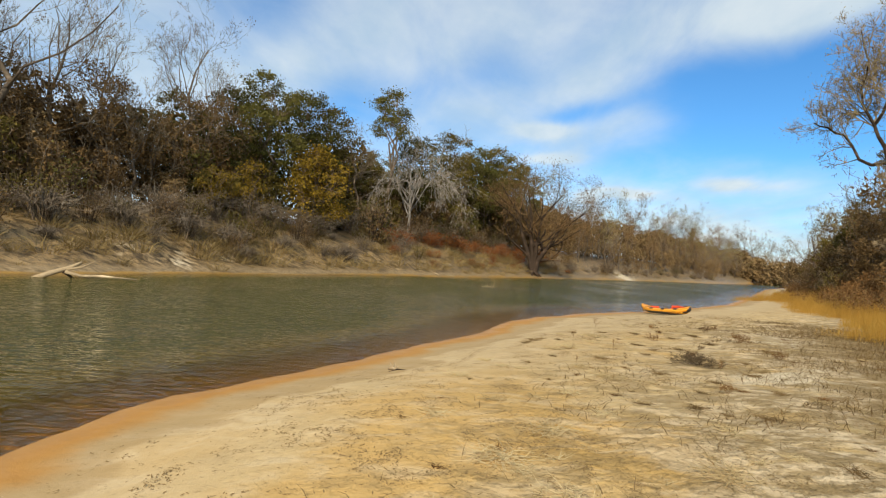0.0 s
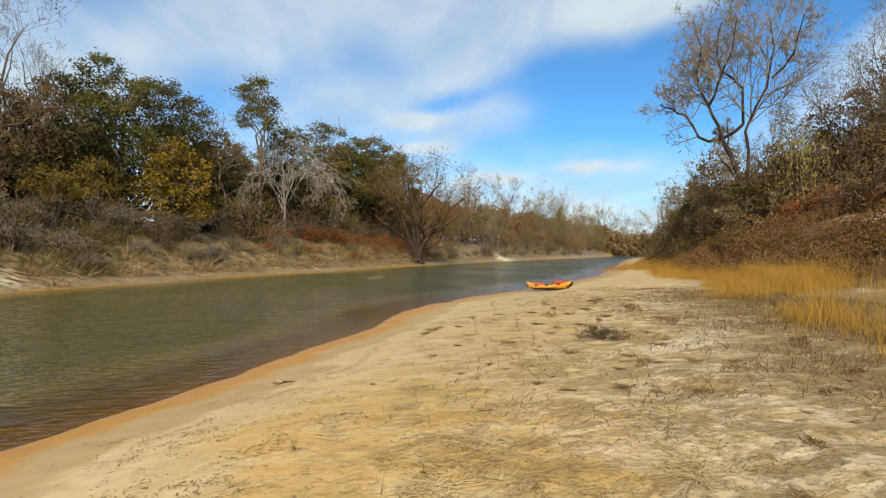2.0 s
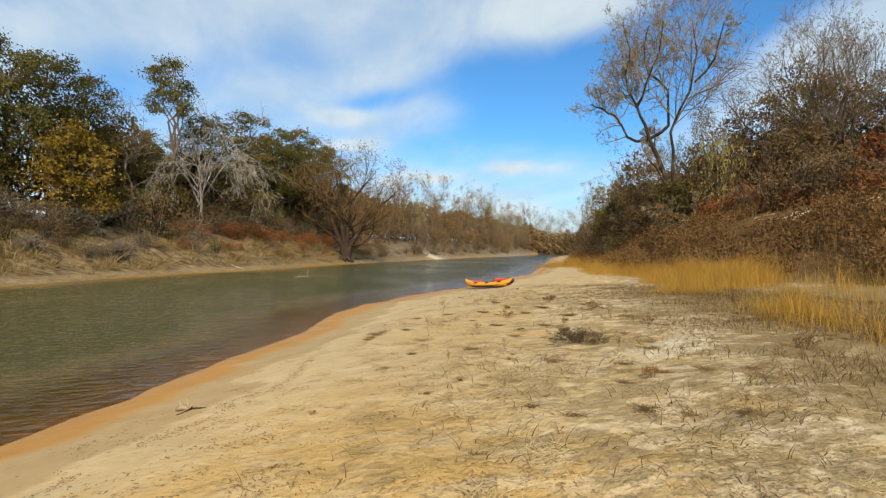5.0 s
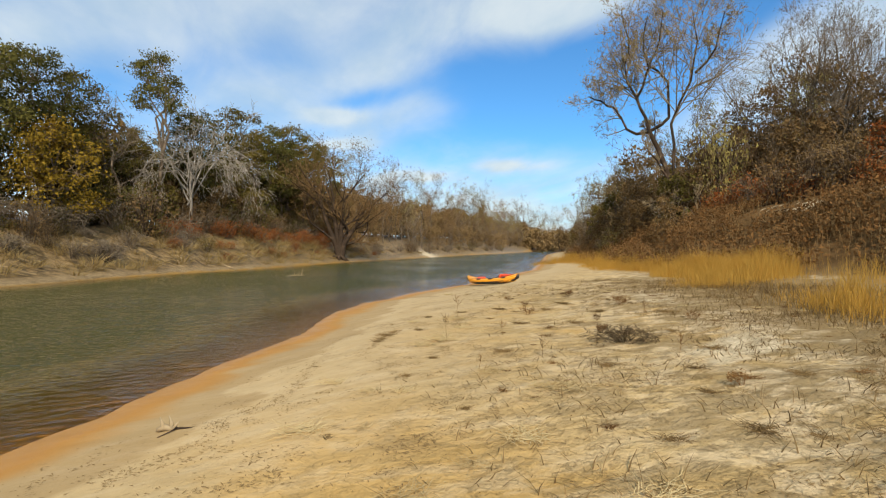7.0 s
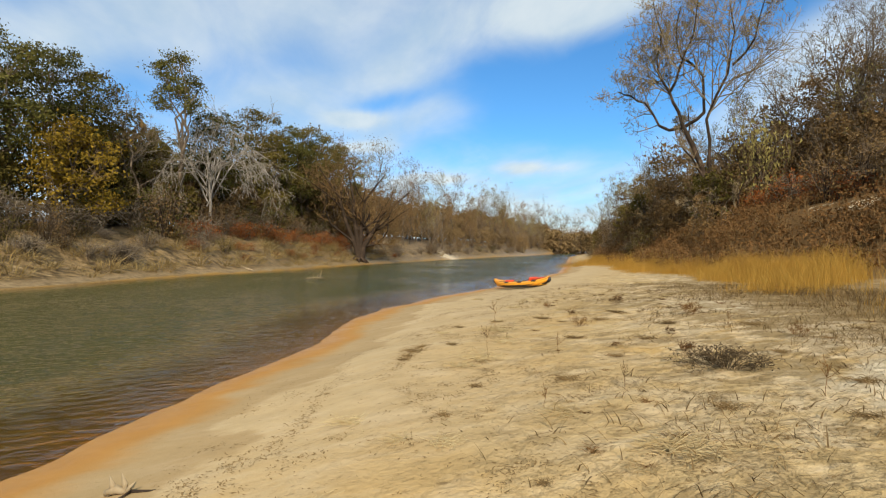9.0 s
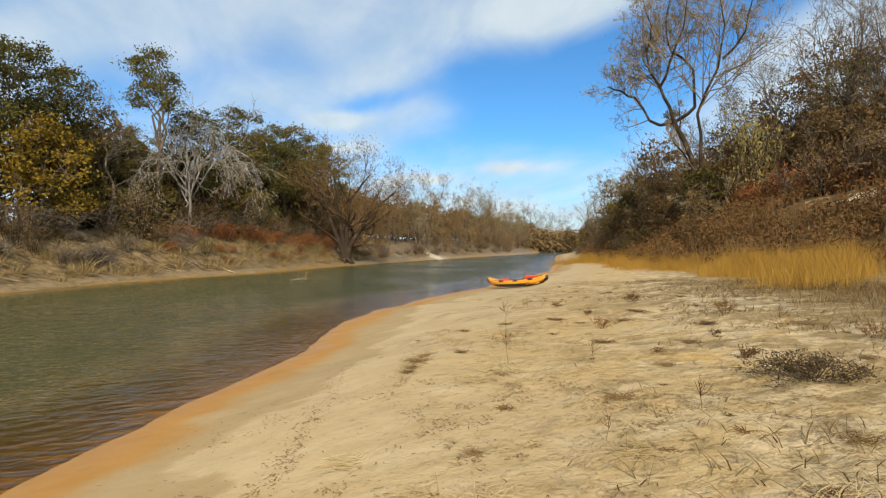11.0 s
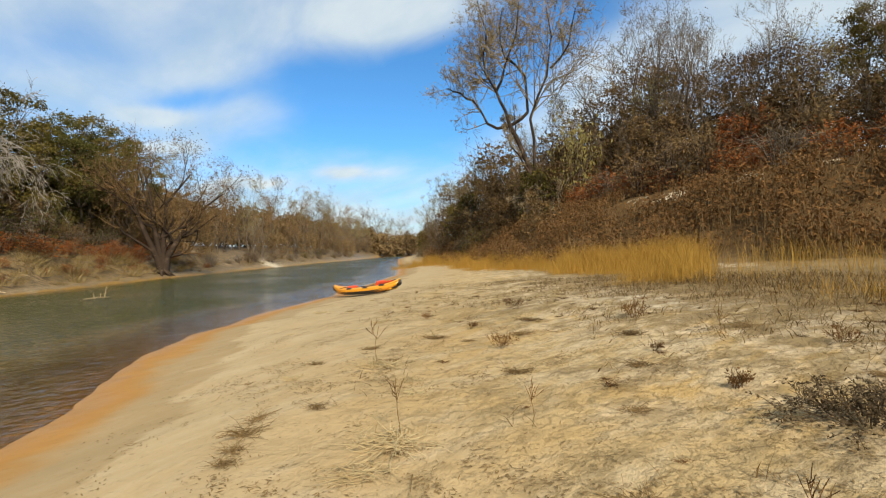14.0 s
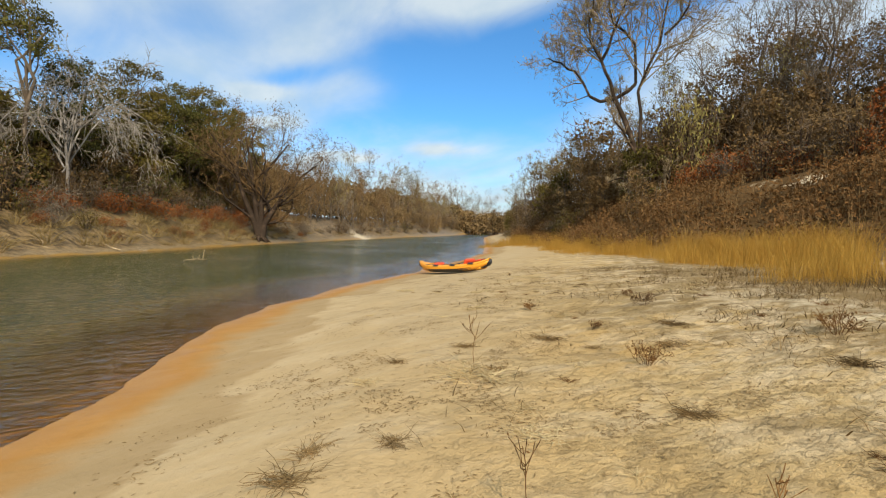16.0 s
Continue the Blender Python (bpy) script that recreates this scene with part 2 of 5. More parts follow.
    col = mix(nt, worn, col, mix(nt, streak, (0.10, 0.06, 0.022), (0.30, 0.20, 0.085)))
    specks = ramp(nt, noise_tex(nt, scaled(nt, p, 1, 1.9, 1, 30), 7, 5, 0.75), 0.575, 0.665)
    col = mix(nt, calc(nt, "MULTIPLY", specks, calc(nt, "ADD", 0.22, calc(nt, "MULTIPLY", ramp(nt, shore, 1.5, 5), 0.38))), col, (0.15, 0.095, 0.04))
    # litter on the hill, straw and earth on the far bank
    litter = mix(nt, mid, (0.06, 0.033, 0.013), (0.20, 0.115, 0.045))
    col = mix(nt, ramp(nt, hill, -1.5, 2.0), col, litter)
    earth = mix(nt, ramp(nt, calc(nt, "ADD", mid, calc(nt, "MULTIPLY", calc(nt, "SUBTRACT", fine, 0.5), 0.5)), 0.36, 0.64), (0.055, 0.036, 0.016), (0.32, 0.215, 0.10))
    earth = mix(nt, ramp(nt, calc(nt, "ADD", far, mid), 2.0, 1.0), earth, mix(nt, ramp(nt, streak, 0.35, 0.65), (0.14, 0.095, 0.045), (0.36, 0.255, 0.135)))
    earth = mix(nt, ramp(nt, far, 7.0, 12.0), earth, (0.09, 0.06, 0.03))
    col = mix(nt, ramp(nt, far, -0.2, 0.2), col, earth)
    col = mix(nt, ramp(nt, calc(nt, "ADD", bare, calc(nt, "MULTIPLY", calc(nt, "SUBTRACT", mid, 0.5), 1.6)), 0.3, 0.75), col, mix(nt, fine, (0.58, 0.465, 0.29), (0.76, 0.63, 0.43)))
    flake = noise_tex(nt, scaled(nt, p, 1.0, 1.5, 1, 25), 4.2, 9, 0.72, 0.2)
    broken = ramp(nt, flake, 0.485, 0.535)
    hollow = calc(nt, "MULTIPLY", calc(nt, "SUBTRACT", 1.0, broken), calc(nt, "MULTIPLY", ramp(nt, calc(nt, "ADD", shore, calc(nt, "MULTIPLY", big, 6.0)), 7.5, 11.5), ramp(nt, hill, 0.5, -1.0)))
    col = mix(nt, calc(nt, "MULTIPLY", hollow, 0.34), col, mix(nt, fine, (0.20, 0.13, 0.05), (0.34, 0.23, 0.10)))
    height = calc(nt, "ADD", calc(nt, "MULTIPLY", fine, 0.9), calc(nt, "ADD", calc(nt, "MULTIPLY", broken, 0.28), calc(nt, "MULTIPLY", grit, 0.3)))
    rough = calc(nt, "SUBTRACT", 0.92, calc(nt, "MULTIPLY", ramp(nt, edge, 0.7, 0.0), 0.5))
    k = node(nt, "ShaderNodeBump", Height=height, Distance=0.04, Strength=calc(nt, "ADD", 0.25, calc(nt, "MULTIPLY", ramp(nt, shore, 1.5, 6), 0.6)))
    b = node(nt, "ShaderNodeBsdfPrincipled", Base_Color=col, Roughness=rough, Normal=k.outputs[0], Specular_IOR_Level=calc(nt, "ADD", 0.06, calc(nt, "MULTIPLY", ramp(nt, edge, 0.7, 0.0), 0.4)))
    node(nt, "ShaderNodeOutputMaterial", Surface=b.outputs[0])
    return m


def water_material():
    m, nt = material("river_water")
    p = place(nt)
    depth = attribute(nt, "depth")
    a = noise_tex(nt, scaled(nt, p, 0.7, 1.2, 1, -24), 1.0, 1.0, 0.5, 0.4)
    b = noise_tex(nt, scaled(nt, p, 0.7, 1.7, 1, -14), 3.6, 2.0, 0.55, 0.6)
    c = noise_tex(nt, scaled(nt, p, 1, 0.4, 1, -20), 0.16, 3)
    height = calc(nt, "ADD", calc(nt, "MULTIPLY", a, 0.7), calc(nt, "MULTIPLY", b, 0.65))
    calm = calc(nt, "MULTIPLY", calc(nt, "ADD", 0.2, calc(nt, "MULTIPLY", ramp(nt, depth, 0.02, 0.5), 0.9)), calc(nt, "ADD", 0.5, ramp(nt, c, 0.3, 0.7)))
    k = node(nt, "ShaderNodeBump", Height=height, Strength=calc(nt, "MULTIPLY", calm, 1.0), Distance=0.24)
    silt = noise_tex(nt, p, 0.3, 4)
    body = mix(nt, ramp(nt, depth, 0.01, 0.42), (0.105, 0.070, 0.013), mix(nt, silt, (0.040, 0.040, 0.008), (0.056, 0.053, 0.011)))
    thick = node(nt, "ShaderNodeBsdfDiffuse", Color=body)
    clear = node(nt, "ShaderNodeBsdfTransparent", Color=(1.0, 0.92, 0.72, 1))
    murk = node(nt, "ShaderNodeMixShader", _0=ramp(nt, depth, 0.0, 0.2), _1=clear.outputs[0], _2=thick.outputs[0])
    gloss = node(nt, "ShaderNodeBsdfGlossy", Color=(1, 1, 1, 1), Roughness=0.05, Normal=k.outputs[0])
    fresnel = node(nt, "ShaderNodeFresnel", IOR=1.33, Normal=k.outputs[0])
    s = node(nt, "ShaderNodeMixShader", _0=fresnel.outputs[0], _1=murk.outputs[0], _2=gloss.outputs[0])
    node(nt, "ShaderNodeOutputMaterial", Surface=s.outputs[0])
    return m


def plant_material(name, a, b, rough=0.75, through_light=0.13, per_piece=True):
    """Leaves, straw or twigs between two colours, varied by piece and by plant."""
    m, nt = material(name)
    g = node(nt, "ShaderNodeNewGeometry")
    who = node(nt, "ShaderNodeObjectInfo").outputs["Random"]
    grain = noise_tex(nt, g.outputs["Position"], 1.1, 3)
    fac = calc(nt, "ADD", calc(nt, "MULTIPLY", g.outputs["Random Per Island"], 0.34), calc(nt, "MULTIPLY", grain, 0.7))
    fac = calc(nt, "ADD", fac, calc(nt, "MULTIPLY", calc(nt, "SUBTRACT", who, 0.6), 0.45), clamp=True)
    col = mix(nt, fac, a, b)
    d = node(nt, "ShaderNodeBsdfPrincipled", Base_Color=col, Roughness=rough, Specular_IOR_Level=0.08)
    if through_light:
        t = node(nt, "ShaderNodeBsdfTranslucent", Color=col)
        s = node(nt, "ShaderNodeMixShader", _0=through_light, _1=d.outputs[0], _2=t.outputs[0])
        node(nt, "ShaderNodeOutputMaterial", Surface=s.outputs[0])
    else:
        node(nt, "ShaderNodeOutputMaterial", Surface=d.outputs[0])
    return m


def bark_material(name, a, b):
    m, nt = material(name)
    p = node(nt, "ShaderNodeTexCoord").outputs["Object"]
    ridges = noise_tex(nt, scaled(nt, p, 6, 6, 0.9), 2.2, 6, 0.65)
    blotch = noise_tex(nt, p, 0.9, 4)
    col = mix(nt, ridges, a, b)
    col = mix(nt, ramp(nt, blotch, 0.52, 0.68), col, tuple(min(1, v * 1.5) for v in b))
    finish(nt, col, 0.9, ridges, 0.6, 0.03, Specular_IOR_Level=0.1)
    return m


def plain_material(name, a, b, rough=0.6, size=8.0, **more):
    m, nt = material(name)
    p = node(nt, "ShaderNodeTexCoord").outputs["Object"]
    n = noise_tex(nt, p, size, 5, 0.6)
    finish(nt, mix(nt, n, a, b), rough, n, 0.15, 0.01, **more)
    return m


SAND, WATER = ground_material(), water_material()
BARK = bark_material("grey_brown_bark", (0.065, 0.047, 0.03), (0.17, 0.128, 0.088))
PALE_BARK = bark_material("pale_grey_bark", (0.13, 0.11, 0.088), (0.27, 0.24, 0.20))
DARK_BARK = bark_material("dark_wet_bark", (0.022, 0.015, 0.010), (0.065, 0.043, 0.028))
TWIG = plant_material("brown_twigs", (0.10, 0.067, 0.04), (0.23, 0.165, 0.105), 0.85, 0)
GREY_TWIG = plant_material("grey_twigs", (0.12, 0.092, 0.064), (0.27, 0.215, 0.15), 0.85, 0)
PALE_TWIG = plant_material("pale_ash_twigs", (0.20, 0.168, 0.13), (0.40, 0.345, 0.28), 0.85, 0)
RUST_TWIG = plant_material("rust_brown_twigs", (0.16, 0.092, 0.04), (0.32, 0.195, 0.085), 0.85, 0)
OLIVE = plant_material("olive_leaves", (0.026, 0.030, 0.007), (0.19, 0.165, 0.042))
OLIVE_TAN = plant_material("olive_tan_leaves", (0.042, 0.040, 0.009), (0.20, 0.145, 0.034))
GOLD_LEAF = plant_material("dull_golden_autumn_leaves", (0.075, 0.055, 0.008), (0.36, 0.22, 0.026))
RUST = plant_material("rust_red_leaves", (0.14, 0.035, 0.010), (0.36, 0.115, 0.028))
BROWN = plant_material("dry_brown_leaves", (0.052, 0.032, 0.013), (0.25, 0.15, 0.058))
RUSSET = plant_material("orange_brown_dry_leaves", (0.12, 0.078, 0.032), (0.33, 0.215, 0.095))
WILLOW_LEAF = plant_material("thin_yellow_brown_leaves", (0.25, 0.195, 0.06), (0.46, 0.39, 0.13), 0.75, 0.3)
WILLOW_TWIG = plant_material("tan_willow_twigs", (0.17, 0.125, 0.07), (0.38, 0.285, 0.165), 0.85, 0)
GOLD = plant_material("golden_dry_grass", (0.28, 0.135, 0.020), (0.60, 0.36, 0.078), 0.7, 0.35)
STRAW = plant_material("bleached_straw", (0.36, 0.25, 0.11), (0.66, 0.52, 0.28), 0.7, 0.15)
BANK_GRASS = plant_material("straw_and_olive_bank_grass", (0.12, 0.082, 0.028), (0.50, 0.36, 0.155), 0.75, 0.15)
WEED = plant_material("dark_brown_dead_weeds", (0.045, 0.022, 0.009), (0.27, 0.135, 0.045), 0.85, 0.1)
DARK_WEED = plant_material("grey_brown_dead_leaves", (0.035, 0.024, 0.013), (0.17, 0.115, 0.06), 0.9, 0.05)
BANK_STALK = plant_material("brown_dry_stalks", (0.13, 0.075, 0.03), (0.38, 0.25, 0.115), 0.85, 0.05)
FLECK = plant_material("rotted_plant_bits", (0.07, 0.042, 0.016), (0.31, 0.20, 0.085), 0.9, 0)


# ---- mesh helpers ----
def quad_mesh(name, verts, faces, mats, index=None, smooth=False, tris=None):
    """A mesh of faces with one number of corners, and after them, where given, triangles."""
    me = bpy.data.meshes.new(name)
    verts, faces = np.asarray(verts, np.float32), np.asarray(faces, np.int32)
    k = faces.shape[1]
    corners, starts = faces.ravel(), np.arange(0, faces.size, k, dtype=np.int32)
    if tris is not None:
        starts = np.concatenate([starts, len(corners) + np.arange(0, tris.size, 3, dtype=np.int32)])
        corners = np.concatenate([corners, np.asarray(tris, np.int32).ravel()])
    me.vertices.add(len(verts))
    me.vertices.foreach_set("co", verts.ravel())
    me.loops.add(len(corners))
    me.loops.foreach_set("vertex_index", corners)
    me.polygons.add(len(starts))
    me.polygons.foreach_set("loop_start", starts)
    for mat in mats:
        me.materials.append(mat)
    if index is not None:
        me.polygons.foreach_set("material_index", np.asarray(index, np.int32))
    me.polygons.foreach_set("use_smooth", np.full(len(starts), smooth))
    me.update(calc_edges=True)
    me.validate()
    return me


def join(*pieces):
    """(verts, faces) pieces in one."""
    vs, fs, off = [], [], 0
    for v, f in pieces:
        if len(v):
            vs.append(v)
            fs.append(f + off)
            off += len(v)
    return np.concatenate(vs), np.concatenate(fs)


def tubes(segs, sides):
    """Tapered tubes along (n, 8) rows of p0, p1, r0, r1."""
    segs = np.asarray(segs, float).reshape(-1, 8)
    if not len(segs):
        return np.zeros((0, 3)), np.zeros((0, 4), int)
    p0, p1, r0, r1 = segs[:, :3], segs[:, 3:6], segs[:, 6], segs[:, 7]
    d = p1 - p0
    d /= np.linalg.norm(d, axis=1, keepdims=True) + 1e-9
    ref = np.where(np.abs(d[:, 2:3]) > 0.9, (1.0, 0, 0), (0, 0, 1.0))
    u = np.cross(d, ref)
    u /= np.linalg.norm(u, axis=1, keepdims=True)
    w = np.cross(d, u)
    a = np.arange(sides) * 2 * math.pi / sides
    ring = u[:, None] * np.cos(a)[None, :, None] + w[:, None] * np.sin(a)[None, :, None]
    v = np.concatenate([p0[:, None] + ring * r0[:, None, None], p1[:, None] + ring * r1[:, None, None]], 1)
    i = np.arange(sides)
    f = np.stack([i, (i + 1) % sides, (i + 1) % sides + sides, i + sides], 1)
    f = f[None] + (np.arange(len(segs)) * 2 * sides)[:, None, None]
    return v.reshape(-1, 3), f.reshape(-1, 4)


def ribbons(segs, rng, least=0.007):
    """Fine twigs: one slim tapered face each."""
    segs = np.asarray(segs, float).reshape(-1, 8)
    if not len(segs):
        return np.zeros((0, 3)), np.zeros((0, 4), int)
    p0, p1 = segs[:, :3], segs[:, 3:6]
    s = np.cross(p1 - p0, rng.normal(size=p0.shape))
    s /= np.linalg.norm(s, axis=1, keepdims=True) + 1e-9
    a, b = s * np.maximum(segs[:, 6:7], least) * 1.5, s * np.maximum(segs[:, 7:8], least * 0.7) * 1.5
    v = np.stack([p0 - a, p0 + a, p1 + b, p1 - b], 1)
    return v.reshape(-1, 3), np.arange(4 * len(segs)).reshape(-1, 4)


def leaf_quads(points, length, width, rng, droop=0.0):
    """Small diamond leaves, turned at random."""
    n = len(points)
    d = rng.normal(size=(n, 3))
    d[:, 2] -= droop
    d /= np.linalg.norm(d, axis=1, keepdims=True)
    s = np.cross(d, rng.normal(size=(n, 3)))
    s /= np.linalg.norm(s, axis=1, keepdims=True)
    k = rng.uniform(0.6, 1.35, (n, 1))
    L, W = d * length * k, s * width * k * 0.5
    v = np.stack([points, points + L * 0.5 + W, points + L, points + L * 0.5 - W], 1)
    return v.reshape(-1, 3), np.arange(4 * n).reshape(-1, 4)


def leaf_tris(points, length, width, rng, droop=0.0):
    """Small three-cornered leaves for far crowns, turned at random."""
    n = len(points)
    d = rng.normal(size=(n, 3))
    d[:, 2] -= droop
    d /= np.linalg.norm(d, axis=1, keepdims=True)
    s = np.cross(d, rng.normal(size=(n, 3)))
    s /= np.linalg.norm(s, axis=1, keepdims=True)
    k = rng.uniform(0.6, 1.35, (n, 1))
    L, W = d * length * k, s * width * k * 0.5
    v = np.stack([points - W, points + W, points + L], 1)
    return v.reshape(-1, 3), np.arange(3 * n).reshape(-1, 3)


def blades(base, height, lean, width, rng):
    """Grass blades: two quads each, bent over by lean (n, 2) at the tip."""
    n = len(base)
    a = rng.uniform(0, 2 * math.pi, n)
    w = np.stack([np.cos(a), np.sin(a), np.zeros(n)], 1) * np.asarray(width).reshape(-1, 1) * 0.5
    h = np.asarray(height).reshape(-1, 1)
    l3 = np.concatenate([lean, np.zeros((n, 1))], 1)
    up = np.array([0, 0, 1.0])
    mid = base + up * h * 0.55 + l3 * 0.3
    tip = base + up * h + l3
    v = np.stack([base - w, base + w, mid - w * 0.8, mid + w * 0.8, tip - w * 0.15, tip + w * 0.15], 1)
    f = np.array([[0, 1, 3, 2], [2, 3, 5, 4]])[None] + (np.arange(n) * 6)[:, None, None]
    return v.reshape(-1, 3), f.reshape(-1, 4)


def part(name, me, parent, label=""):
    ob = new(name, me)
    ob.parent = parent
    return tagged(ob, label)


def bm_part(name, bm, mat, parent, label="", smooth=True):
    me = bpy.data.meshes.new(name)
    bmesh.ops.recalc_face_normals(bm, faces=bm.faces)
    bm.to_mesh(me)
    bm.free()
    me.materials.append(mat)
    for p in me.polygons:
        p.use_smooth = smooth
    return part(name, me, parent, label)


# ---- ground and water ----
def spread(lo, hi, step, far_lo, far_hi, grow=1.12):
    mid = list(np.arange(lo, hi, step))
    out, d, v = [], step, mid[-1]
    while v < far_hi:
        d *= grow
        v += d
        out.append(v)
    back, d, v = [], step, lo
    while v > far_lo:
        d *= grow
        v -= d
        back.append(v)
    return np.array(back[::-1] + mid + out)


def sheet(name, xs, ys, height, mats):
    X, Y = np.meshgrid(xs, ys)
    Z = height(X, Y)
    v = np.stack([X.ravel(), Y.ravel(), Z.ravel()], 1)
    nx, ny = len(xs), len(ys)
    i = (np.arange(ny - 1)[:, None] * nx + np.arange(nx - 1)[None]).ravel()
    f = np.stack([i, i + 1, i + 1 + nx, i + nx], 1)
    return quad_mesh(name, v, f, mats, smooth=True), X, Y


def add_attribute(me, name, values):
    a = me.attributes.new(name, "FLOAT", "POINT")
    a.data.foreach_set("value", np.asarray(values, np.float32).ravel())


def gauss(x, y, cx, cy, rx, ry, turn=0.0):
    c, s = math.cos(radians(turn)), math.sin(radians(turn))
    u, v = (x - cx) * c + (y - cy) * s, -(x - cx) * s + (y - cy) * c
    return np.exp(-(u / rx) ** 2 - (v / ry) ** 2)


def slope_sand(x, y, far):
    """Where the far bank has slipped and shows pale sand."""
    return 0.65 * np.clip((bumps(x, y, 2.2, 23) - 0.5) * 2.0, 0, 1) * np.exp(-((far - 2.8) / 1.9) ** 2) * (0.4 + 0.8 * bumps(x, y, 0.7, 25)) * (y > 15)


def build_ground():
    xs, ys = spread(-3, 19, 0.14, -1500, 1500, 1.085), spread(2, 34, 0.15, -1500, 1500, 1.085)
    me, X, Y = sheet("ground", xs, ys, lambda x, y: land(x, y)[0], [SAND])
    z, near, far, hill = land(X, Y)
    bare = 0.7 * gauss(X, Y, -14.2, 37.5, 1.0, 2.2, 30) + 0.45 * gauss(X, Y, 3.2, 63.0, 1.5, 1.2) + gauss(X, Y, 86, 173, 5, 4) + gauss(X, Y, 40, 115, 8, 3, 55)
    bare = bare + 0.55 * gauss(X, Y, 34.6, 31.0, 2.2, 0.9, 60) + gauss(X, Y, 34.2, 20.5, 1.6, 0.8, 40) + gauss(X, Y, 36, 26, 1.2, 0.6, 40) + gauss(X, Y, 33.6, 28.2, 1.5, 0.5, 70) + gauss(X, Y, 33.0, 23.6, 1.5, 0.5, 70)
    bare = bare * np.clip(1.5 * bumps(X, Y, 0.9, 22), 0, 1) + 0.6 * gauss(X, Y, 23.0, 20.0, 3.0, 1.0, 30) * (hill < -0.5) + 0.7 * gauss(X, Y, 9.5, 11.6, 1.5, 1.0, 35) * (0.6 + 0.8 * bumps(X, Y, 0.5, 21)) + 0.5 * gauss(X, Y, 12.4, 16.6, 2.5, 0.8, 50)
    bare = bare + slope_sand(X, Y, far)
    warm = np.clip(1.3 * gauss(X, Y, 4.3, 7.5, 3.0, 4.5), 0, 1) + 0.7 * gauss(X, Y, 9.0, 15.5, 2.5, 2.5) + 0.2
    damp = 0.75 * gauss(X, Y, 4.7, 16.8, 1.0, 1.3, 25) + 0.9 * gauss(X, Y, 1.6, 11.0, 0.7, 1.3) + 0.9 * (bumps(X, Y, 0.9, 24) - 0.4)
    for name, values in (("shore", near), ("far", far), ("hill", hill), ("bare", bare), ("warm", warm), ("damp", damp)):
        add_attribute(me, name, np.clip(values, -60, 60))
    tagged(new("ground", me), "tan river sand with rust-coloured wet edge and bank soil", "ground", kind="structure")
    wx, wy = spread(-4, 16, 0.5, -1500, 1500, 1.15), spread(0, 40, 0.5, -1500, 1500, 1.15)
    wm, X, Y = sheet("water", wx, wy, lambda x, y: x * 0, [WATER])
    z, near, far, hill = land(X, Y)
    add_attribute(wm, "depth", np.clip(-z, -2, 2))
    tagged(new("water", wm), "murky olive-brown river water with wind ripples", "river", kind="structure")


build_ground()


# ---- trees and shrubs ----
def unit(v):
    return v / (np.linalg.norm(v) + 1e-9)


